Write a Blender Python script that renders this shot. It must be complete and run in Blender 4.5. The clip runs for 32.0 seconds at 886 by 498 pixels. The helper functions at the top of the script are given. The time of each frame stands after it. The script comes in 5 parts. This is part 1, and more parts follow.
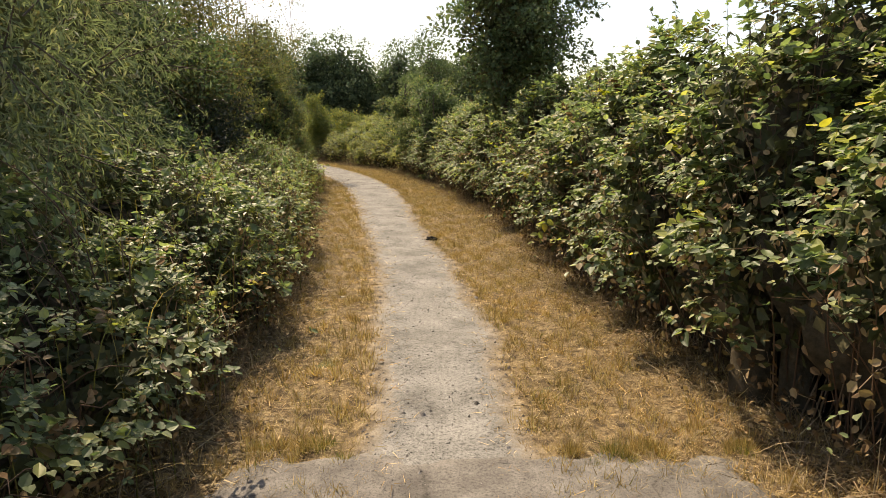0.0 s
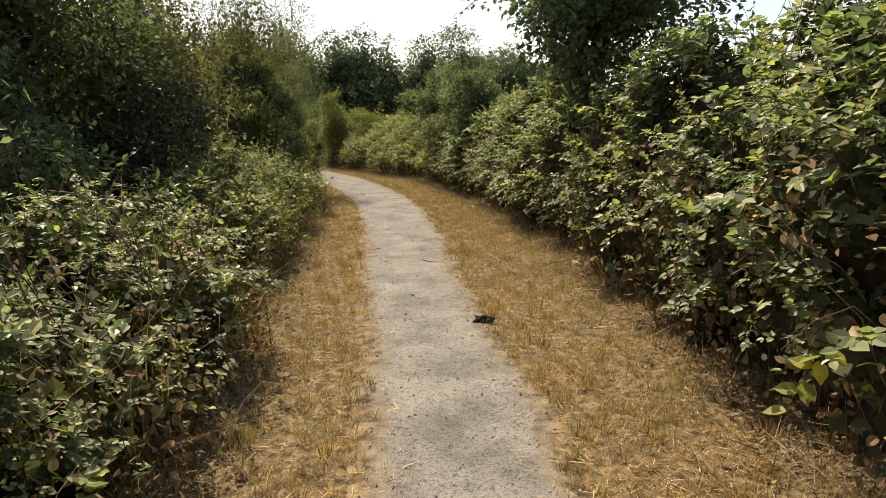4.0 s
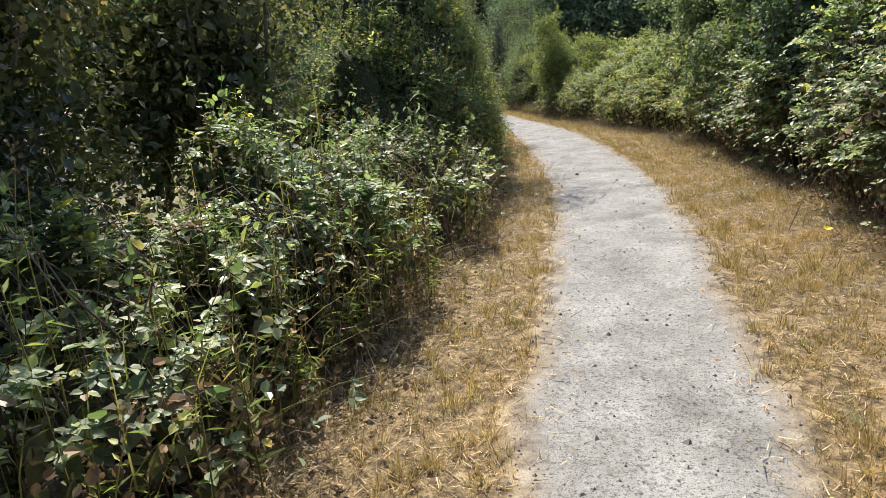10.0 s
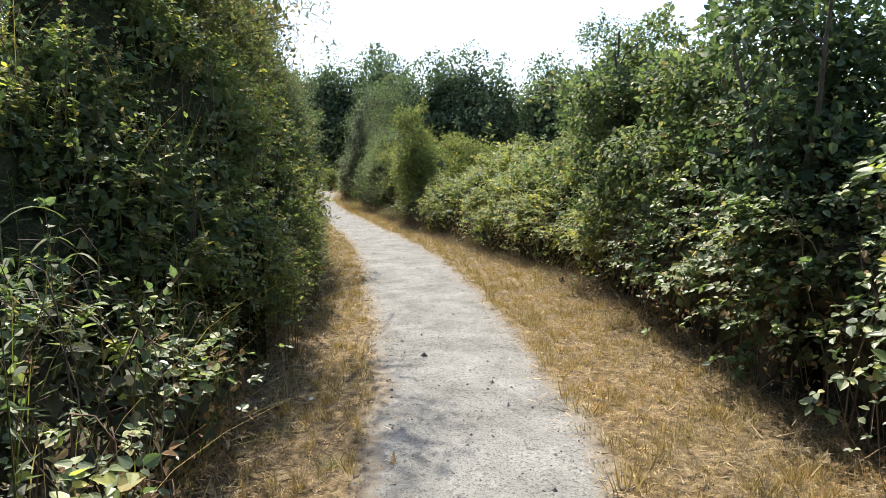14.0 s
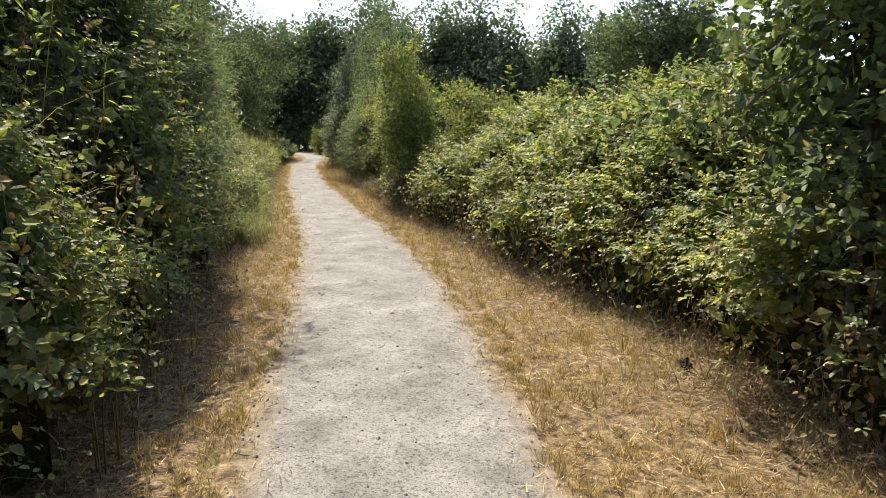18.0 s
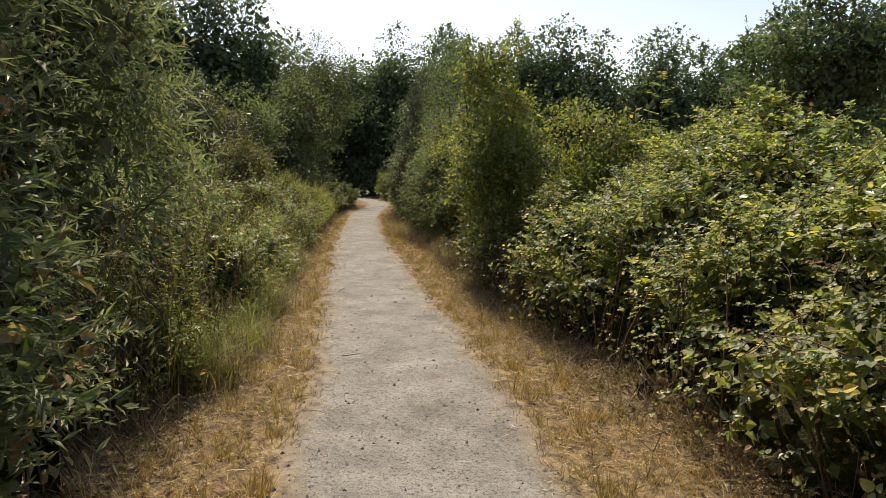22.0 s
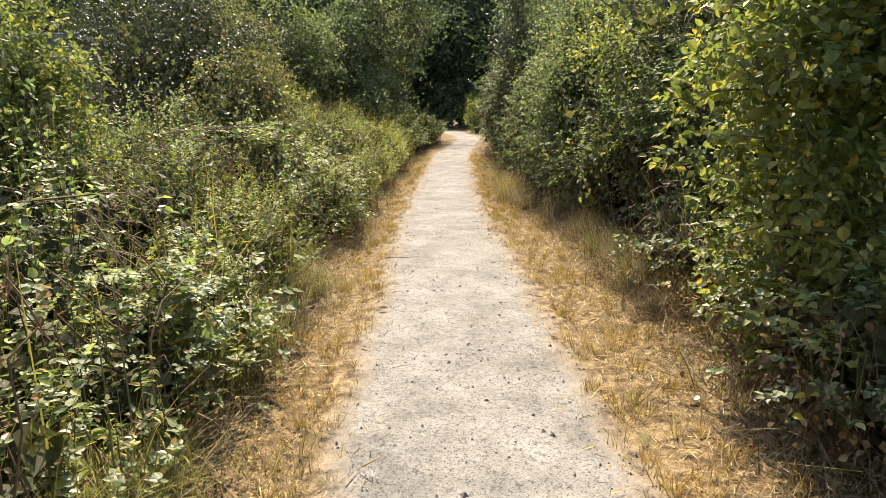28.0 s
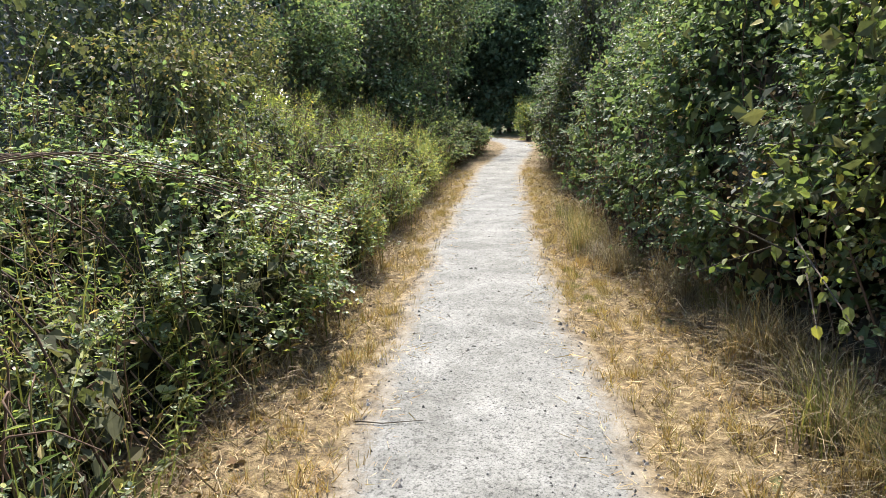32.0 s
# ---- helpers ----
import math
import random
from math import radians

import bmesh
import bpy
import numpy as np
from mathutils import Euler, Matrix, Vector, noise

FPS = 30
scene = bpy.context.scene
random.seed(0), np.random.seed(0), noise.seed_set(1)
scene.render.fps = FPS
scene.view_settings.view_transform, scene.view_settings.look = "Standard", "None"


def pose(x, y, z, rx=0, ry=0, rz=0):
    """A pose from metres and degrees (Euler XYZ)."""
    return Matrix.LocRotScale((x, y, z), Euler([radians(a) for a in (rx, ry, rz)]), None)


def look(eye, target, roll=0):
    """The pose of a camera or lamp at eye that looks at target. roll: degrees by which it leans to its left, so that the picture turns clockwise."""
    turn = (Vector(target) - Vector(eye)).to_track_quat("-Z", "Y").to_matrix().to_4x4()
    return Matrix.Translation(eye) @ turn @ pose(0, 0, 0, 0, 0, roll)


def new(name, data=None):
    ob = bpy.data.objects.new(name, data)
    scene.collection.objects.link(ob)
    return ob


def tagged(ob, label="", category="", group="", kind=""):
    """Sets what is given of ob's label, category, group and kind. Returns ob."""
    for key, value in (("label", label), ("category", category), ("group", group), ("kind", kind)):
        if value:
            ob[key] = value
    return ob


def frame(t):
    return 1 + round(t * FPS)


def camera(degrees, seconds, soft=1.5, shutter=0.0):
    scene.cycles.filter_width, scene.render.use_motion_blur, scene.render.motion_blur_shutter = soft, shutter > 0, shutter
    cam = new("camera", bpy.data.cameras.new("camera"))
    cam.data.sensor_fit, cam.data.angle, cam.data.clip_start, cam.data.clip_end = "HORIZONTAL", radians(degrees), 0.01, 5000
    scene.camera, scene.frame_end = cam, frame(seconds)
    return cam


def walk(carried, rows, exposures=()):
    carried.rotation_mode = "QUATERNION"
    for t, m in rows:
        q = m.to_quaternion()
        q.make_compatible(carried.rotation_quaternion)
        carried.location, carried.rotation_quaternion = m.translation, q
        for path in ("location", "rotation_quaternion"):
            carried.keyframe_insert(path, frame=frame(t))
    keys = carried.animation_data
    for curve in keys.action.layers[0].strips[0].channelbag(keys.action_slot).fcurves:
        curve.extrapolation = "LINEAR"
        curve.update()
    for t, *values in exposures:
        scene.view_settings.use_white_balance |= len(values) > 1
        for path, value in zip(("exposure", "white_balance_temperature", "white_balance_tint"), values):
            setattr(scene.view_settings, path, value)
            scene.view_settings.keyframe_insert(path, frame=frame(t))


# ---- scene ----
LENS = 68.26
ROWS = [  # seconds, eye, yaw to the left, pitch, roll
    (0, 0.000, -0.000, 1.725, -0.62, -10.59, 0.31), (0.5, 0.105, 0.569, 1.700, 0.00, -11.14, 1.42),
    (1, 0.005, 1.125, 1.709, 0.02, -9.82, 1.05), (1.5, -0.054, 1.675, 1.705, 0.61, -9.49, 1.32),
    (2, -0.063, 2.225, 1.661, 2.16, -9.76, 0.26), (2.5, -0.018, 2.742, 1.665, -0.18, -8.09, 0.91),
    (4.5, -0.258, 5.204, 1.607, 3.90, -10.74, -1.98), (5, -0.267, 5.781, 1.626, 5.47, -9.90, -2.56),
    (5.5, -0.333, 6.346, 1.593, 3.12, -7.25, 0.81), (6, -0.332, 6.935, 1.584, 3.49, -7.15, 1.69),
    (6.5, -0.469, 7.570, 1.599, 3.53, -3.26, 1.85), (7, -0.461, 8.152, 1.525, 4.95, -8.57, 1.69),
    (7.5, -0.549, 8.743, 1.491, 3.91, -14.12, -2.57), (8, -0.549, 9.300, 1.504, 1.95, -15.17, -1.38),
    (8.5, -0.668, 9.896, 1.536, 4.70, -14.34, -2.39), (9, -0.639, 10.464, 1.560, 3.89, -12.60, -0.17),
    (9.5, -0.724, 11.026, 1.548, 11.91, -14.19, -2.56), (10, -0.900, 11.510, 1.560, 23.55, -14.49, -5.40),
    (10.5, -0.920, 11.926, 1.555, 30.20, -16.14, -5.53), (11, -0.990, 12.452, 1.548, 14.65, -14.83, -0.40),
    (11.5, -1.028, 12.979, 1.533, 9.11, -12.21, 0.19), (12, -1.187, 13.545, 1.511, 7.97, -11.91, -1.33),
    (12.5, -1.240, 14.132, 1.516, 7.26, -13.51, -2.21), (13, -1.346, 14.751, 1.505, 6.55, -15.14, -2.72),
    (13.5, -1.461, 15.309, 1.554, 5.53, -10.33, -0.83), (14, -1.609, 15.862, 1.601, 11.33, -7.02, 0.04),
    (14.5, -1.719, 16.341, 1.626, 10.89, -4.75, 2.05), (15, -1.830, 16.899, 1.610, 12.38, -5.69, 0.64),
    (15.5, -1.998, 17.421, 1.597, 11.52, -6.28, -0.55), (17.5, -2.409, 20.030, 1.563, 11.42, -11.19, -0.17),
    (18, -2.505, 20.642, 1.587, 11.68, -10.32, 0.27), (18.5, -2.758, 21.178, 1.558, 12.46, -10.78, 0.09),
    (19, -2.911, 21.642, 1.571, 12.11, -9.38, -0.09), (19.5, -3.128, 22.196, 1.545, 12.18, -7.51, -0.52),
    (20, -3.278, 22.734, 1.530, 10.18, -7.48, -0.43), (20.5, -3.411, 23.340, 1.525, 9.42, -8.89, -2.35),
    (21, -3.617, 23.886, 1.548, 10.23, -5.75, -1.39), (21.5, -3.811, 24.494, 1.525, 19.70, -7.26, -1.55),
    (22, -3.980, 25.000, 1.534, 17.67, -6.47, 0.54), (22.5, -4.162, 25.551, 1.537, 19.01, -6.50, 1.23),
    (23, -4.488, 26.059, 1.584, 19.17, -5.00, 3.22), (23.5, -4.701, 26.646, 1.533, 20.41, -5.96, 2.94),
    (24, -5.008, 27.082, 1.478, 19.34, -6.44, 3.41), (24.5, -5.227, 27.586, 1.438, 18.69, -9.80, 2.66),
    (25, -5.570, 28.022, 1.429, 18.49, -10.71, 1.86), (25.5, -5.759, 28.454, 1.449, 18.76, -8.78, 1.53),
    (27.5, -6.141, 29.953, 1.513, 21.62, -12.84, 0.09), (28, -6.340, 30.368, 1.507, 25.78, -12.59, -2.00),
    (28.5, -6.562, 30.762, 1.511, 25.97, -12.13, -0.75), (29, -6.724, 31.200, 1.498, 29.61, -11.56, -0.02),
    (29.5, -6.916, 31.583, 1.478, 28.08, -10.80, 1.12), (30, -7.046, 32.011, 1.463, 27.78, -11.58, 1.99),
    (30.5, -7.276, 32.388, 1.434, 28.58, -11.63, 2.52), (31, -7.416, 32.803, 1.427, 28.87, -11.94, 3.01),
    (31.5, -7.594, 33.178, 1.449, 30.18, -12.66, 1.74), (32, -7.758, 33.562, 1.452, 30.15, -11.91, -2.99),
]
EXPOSURES = [  # seconds, stops, kelvin, tint
    (0, 0.84, 8400, 17), (1, 0.87, 7950, 16), (2, 0.74, 7500, 14), (5, 0.67, 8650, 14), (6.5, 0.5, 8750, 14), (7, 0.45, 8700, 14), (8, 1.26, 7400, 14), (9, 1.25, 7100, 14), (10, 1.21, 6400, 14), (11, 1.52, 6100, 13), (12, 0.99, 6150, 12), (13, 1.16, 6050, 12),
    (14, 1.21, 6450, 12), (15, 0.43, 6850, 12), (18, 1.18, 7000, 14), (19, 0.73, 6950, 16), (20, 0.53, 7050, 16), (22, 0.53, 7750, 16), (24, 0.59, 8300, 16), (25, 0.99, 8600, 16), (28, 1.48, 7550, 16), (29, 1.36, 7150, 12), (30, 1.32, 6650, 12), (32, 1.46, 6250, 12)]
SKY_STRENGTH, SUN_STRENGTH = 0.13, 4.6


def aim(row):
    t, x, y, z, yaw, pitch, roll = row
    a, b = radians(yaw), radians(pitch)
    way = Vector((-math.sin(a) * math.cos(b), math.cos(a) * math.cos(b), math.sin(b)))
    return t, look((x, y, z), Vector((x, y, z)) + way, roll)


cam = camera(LENS, 32.0, soft=0.75)
walk(cam, [aim(r) for r in ROWS], EXPOSURES)

# ---- world and sun ----
SUN_AZ, SUN_EL = radians(31), radians(53)  # to the left of +y, above the horizon
world = bpy.data.worlds.new("sky")
scene.world = world
world.use_nodes = True
wn = world.node_tree.nodes
sky = wn.new("ShaderNodeTexSky")
sky.sky_type, sky.sun_disc = "NISHITA", False
sky.sun_elevation, sky.sun_rotation = SUN_EL, -SUN_AZ
sky.air_density, sky.dust_density, sky.ozone_density = 1.0, 1.3, 1.5
wn["Background"].inputs["Strength"].default_value = SKY_STRENGTH
world.node_tree.links.new(sky.outputs["Color"], wn["Background"].inputs["Color"])
sun = new("sun", bpy.data.lights.new("sun", "SUN"))
sun.data.energy, sun.data.angle, sun.data.color = SUN_STRENGTH, radians(0.6), (1.0, 0.93, 0.82)
sun.matrix_world = look((0, 0, 0), (math.sin(SUN_AZ) * math.cos(SUN_EL), -math.cos(SUN_AZ) * math.cos(SUN_EL), -math.sin(SUN_EL)))


# ---- materials ----
def material(name, rough=0.8):
    m = bpy.data.materials.new(name)
    m.use_nodes = True
    return m, m.node_tree, m.node_tree.nodes["Principled BSDF"]


def ramp(tree, source, stops):
    r = tree.nodes.new("ShaderNodeValToRGB")
    e = r.color_ramp.elements
    while len(e) < len(stops):
        e.new(0.5)
    for el, (p, c) in zip(e, stops):
        el.position, el.color = p, (*c, 1)
    tree.links.new(source, r.inputs[0])
    return r.outputs[0]


def noise_tex(tree, scale, detail=4, rough=0.6, coords=None):
    n = tree.nodes.new("ShaderNodeTexNoise")
    n.inputs["Scale"].default_value, n.inputs["Detail"].default_value, n.inputs["Roughness"].default_value = scale, detail, rough
    if coords is None:
        coords = tree.nodes.new("ShaderNodeTexCoord").outputs["Object"]
    tree.links.new(coords, n.inputs["Vector"])
    return n.outputs["Fac"]


def mix(tree, fac, a, b, mode="MIX"):
    n = tree.nodes.new("ShaderNodeMix")
    n.data_type, n.blend_type = "RGBA", mode
    for k, v in ((0, fac), (6, a), (7, b)):
        if isinstance(v, (int, float)):
            n.inputs[k].default_value = v
        elif isinstance(v, tuple):
            n.inputs[k].default_value = (*v, 1)
        else:
            tree.links.new(v, n.inputs[k])
    return n.outputs[2]


def leaf_material(name, stops, rough=0.42, gloss=0.5, through_light=0.3):
    """Leaves: each one takes its own colour; part of the light passes through the blade."""
    m, tree, bsdf = material(name)
    geo = tree.nodes.new("ShaderNodeNewGeometry")
    tone = ramp(tree, geo.outputs["Random Per Island"], stops)
    mottle = noise_tex(tree, 45, 2)
    base = mix(tree, 0.35, tone, ramp(tree, mottle, [(0.3, (0.35, 0.35, 0.3)), (0.7, (1, 1, 1))]), "MULTIPLY")
    patch = noise_tex(tree, 0.9, 2)
    base = mix(tree, 0.45, base, ramp(tree, patch, [(0.35, (0.6, 0.7, 0.66)), (0.65, (1.08, 1.04, 0.86))]), "MULTIPLY")
    sprig = noise_tex(tree, 4.5, 2)
    base = mix(tree, 0.5, base, ramp(tree, sprig, [(0.34, (0.6, 0.66, 0.66)), (0.5, (0.95, 0.96, 0.92)), (0.68, (1.22, 1.14, 0.86))]), "MULTIPLY")
    tree.links.new(base, bsdf.inputs["Base Color"])
    dice = tree.nodes.new("ShaderNodeTexWhiteNoise")
    dice.noise_dimensions = "1D"
    tree.links.new(geo.outputs["Random Per Island"], dice.inputs["W"])
    sheen = tree.nodes.new("ShaderNodeMapRange")
    sheen.inputs["To Min"].default_value, sheen.inputs["To Max"].default_value = rough, rough + 0.25
    tree.links.new(dice.outputs["Value"], sheen.inputs["Value"])
    tree.links.new(sheen.outputs["Result"], bsdf.inputs["Roughness"])
    bsdf.inputs["Specular IOR Level"].default_value = gloss
    glow = tree.nodes.new("ShaderNodeBsdfTranslucent")
    tree.links.new(mix(tree, 1.0, base, (1.3, 1.5, 1.0), "MULTIPLY"), glow.inputs["Color"])
    both = tree.nodes.new("ShaderNodeMixShader")
    both.inputs[0].default_value = through_light
    tree.links.new(bsdf.outputs[0], both.inputs[1])
    tree.links.new(glow.outputs[0], both.inputs[2])
    tree.links.new(both.outputs[0], tree.nodes["Material Output"].inputs["Surface"])
    return m


def rough_material(name, stops, scale, rough=0.9, bump=0.3, bump_scale=60.0, island=False, fine=None):
    m, tree, bsdf = material(name)
    if island:
        src = tree.nodes.new("ShaderNodeNewGeometry").outputs["Random Per Island"]
    else:
        src = noise_tex(tree, scale, 6, 0.65)
    base = ramp(tree, src, stops)
    if fine:
        base = mix(tree, fine[1], base, ramp(tree, noise_tex(tree, fine[0], 3, 0.7), [(0.35, fine[2]), (0.65, (1, 1, 1))]), "MULTIPLY")
    tree.links.new(base, bsdf.inputs["Base Color"])
    bsdf.inputs["Roughness"].default_value = rough
    bsdf.inputs["Specular IOR Level"].default_value = 0.2
    if bump:
        b = tree.nodes.new("ShaderNodeBump")
        b.inputs["Strength"].default_value, b.inputs["Distance"].default_value = bump, 0.02
        tree.links.new(noise_tex(tree, bump_scale, 4, 0.7), b.inputs["Height"])
        tree.links.new(b.outputs[0], bsdf.inputs["Normal"])
    return m


BRAMBLE = leaf_material("bramble_leaf", [(0, (0.094, 0.137, 0.062)), (0.3, (0.151, 0.201, 0.091)), (0.62, (0.233, 0.285, 0.137)), (0.82, (0.328, 0.368, 0.186)), (0.93, (0.454, 0.459, 0.137)), (0.97, (0.378, 0.277, 0.137)), (1, (0.252, 0.167, 0.096))], 0.42, 0.75, 0.42)
YELLOWING = leaf_material("yellowing_leaf", [(0, (0.3, 0.33, 0.05)), (0.6, (0.45, 0.44, 0.06)), (1, (0.62, 0.5, 0.07))], 0.45, 0.4, 0.4)
SHRUB = leaf_material("shrub_leaf", [(0, (0.095, 0.131, 0.062)), (0.5, (0.16, 0.203, 0.093)), (0.85, (0.238, 0.271, 0.126)), (0.95, (0.307, 0.292, 0.126)), (1, (0.319, 0.23, 0.112))], 0.52, 0.4, 0.4)
DARK = leaf_material("dark_leaf", [(0, (0.074, 0.11, 0.058)), (0.6, (0.123, 0.17, 0.084)), (0.93, (0.184, 0.23, 0.109)), (1, (0.247, 0.223, 0.107))], 0.52, 0.4, 0.36)
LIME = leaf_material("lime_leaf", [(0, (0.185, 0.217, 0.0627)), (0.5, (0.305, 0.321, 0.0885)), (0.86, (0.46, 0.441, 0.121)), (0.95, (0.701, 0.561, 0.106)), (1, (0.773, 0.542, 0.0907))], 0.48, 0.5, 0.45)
OLIVE = leaf_material("olive_leaf", [(0, (0.122, 0.15, 0.049)), (0.5, (0.2, 0.226, 0.072)), (0.86, (0.3, 0.3, 0.098)), (0.96, (0.458, 0.382, 0.091)), (1, (0.486, 0.328, 0.078))], 0.5, 0.4, 0.42)
WILLOW = leaf_material("willow_leaf", [(0, (0.111, 0.139, 0.082)), (0.5, (0.184, 0.211, 0.13)), (0.85, (0.267, 0.285, 0.176)), (1, (0.345, 0.302, 0.189))], 0.5, 0.5, 0.4)
BROWNISH = leaf_material("hawthorn_leaf", [(0, (0.119, 0.122, 0.051)), (0.5, (0.189, 0.187, 0.071)), (0.85, (0.28, 0.245, 0.098)), (1, (0.364, 0.223, 0.098))], 0.55, 0.35, 0.33)
# distance haze is put into this lighter, cooler leaf tone
FAR = leaf_material("hazed_far_leaf", [(0, (0.088, 0.132, 0.08)), (0.6, (0.142, 0.191, 0.116)), (1, (0.208, 0.251, 0.151))], 0.6, 0.25, 0.3)
WEED = leaf_material("weed_leaf", [(0, (0.13, 0.174, 0.054)), (0.45, (0.218, 0.262, 0.079)), (0.8, (0.335, 0.365, 0.109)), (0.93, (0.465, 0.424, 0.151)), (1, (0.48, 0.32, 0.151))], 0.5, 0.4, 0.4)
# darker copy of FAR: the inner shade of crowns put into colour
FARFILL = leaf_material("far_shade_leaf", [(0, (0.06, 0.084, 0.051)), (0.6, (0.098, 0.128, 0.08)), (1, (0.143, 0.167, 0.106))], 0.7, 0.2, 0.25)
# ivy's own dark green, reused where deep shade is put into colour
IVYSHADE = leaf_material("ivy_and_shade_leaf", [(0, (0.028, 0.04, 0.022)), (0.7, (0.05, 0.066, 0.034)), (1, (0.085, 0.09, 0.045))], 0.4, 0.5, 0.2)
# dark leaf tone that paints the shade between the outer leaves
INNER = leaf_material("shade_toned_leaf", [(0, (0.06, 0.068, 0.034)), (0.6, (0.1, 0.108, 0.052)), (1, (0.15, 0.13, 0.07))], 0.6, 0.3, 0.3)
STRAW = leaf_material("dry_grass", [(0, (0.189, 0.116, 0.049)), (0.06, (0.224, 0.21, 0.067)), (0.1, (0.301, 0.189, 0.077)), (0.4, (0.424, 0.275, 0.12)), (0.75, (0.581, 0.408, 0.198)), (1, (0.76, 0.587, 0.336))], 0.6, 0.3, 0.2)
LITTER = leaf_material("straw_litter", [(0, (0.193, 0.13, 0.078)), (0.35, (0.386, 0.258, 0.14)), (0.8, (0.625, 0.447, 0.255)), (1, (0.833, 0.651, 0.419))], 0.65, 0.25, 0.15)
HAY = leaf_material("cut_hay", [(0, (0.117, 0.084, 0.058)), (0.5, (0.292, 0.217, 0.141)), (1, (0.563, 0.463, 0.32))], 0.7, 0.25, 0.15)
GREENGRASS = leaf_material("green_grass", [(0, (0.121, 0.129, 0.039)), (0.6, (0.242, 0.219, 0.066)), (1, (0.484, 0.339, 0.143))], 0.55, 0.3, 0.3)
DEADLEAF = leaf_material("dead_leaf", [(0, (0.11, 0.07, 0.042)), (0.6, (0.22, 0.14, 0.08)), (1, (0.4, 0.29, 0.18))], 0.8, 0.2, 0.15)
# dark backings for thickets: the shade between leaves is in their colour
CORE = rough_material("shade_backing", [(0.3, (0.045, 0.04, 0.026)), (0.7, (0.12, 0.098, 0.066))], 14, 0.95, 0.6, 40)
GREENCORE = rough_material("green_shade_backing", [(0.3, (0.03, 0.034, 0.016)), (0.5, (0.07, 0.075, 0.032)), (0.7, (0.13, 0.12, 0.055))], 26, 0.95, 1.0, 50, fine=(90, 0.8, (0.25, 0.25, 0.2)))
CANE = rough_material("cane", [(0, (0.07, 0.045, 0.03)), (0.6, (0.14, 0.085, 0.05)), (1, (0.26, 0.2, 0.13))], 10, 0.7, 0.2, 90, island=True)
BARK = rough_material("bark", [(0.3, (0.05, 0.04, 0.03)), (0.7, (0.15, 0.125, 0.095))], 9, 0.9, 0.8, 45)
EARTH = rough_material("rough_grass_and_earth", [(0.3, (0.06, 0.045, 0.03)), (0.42, (0.13, 0.1, 0.055)), (0.5, (0.12, 0.13, 0.05)), (0.6, (0.24, 0.19, 0.1)), (0.72, (0.34, 0.27, 0.15))], 0.8, 0.95, 0.8, 30, fine=(28, 0.75, (0.35, 0.36, 0.3)))
TURF_STOPS = [(0.34, (0.06, 0.0455, 0.027)), (0.44, (0.15, 0.111, 0.06)), (0.56, (0.28, 0.211, 0.112)), (0.7, (0.448, 0.36, 0.197))]
TURF = rough_material("mown_turf", TURF_STOPS, 16.0, 0.95, 1.0, 45, fine=(80, 0.8, (0.35, 0.31, 0.27)))


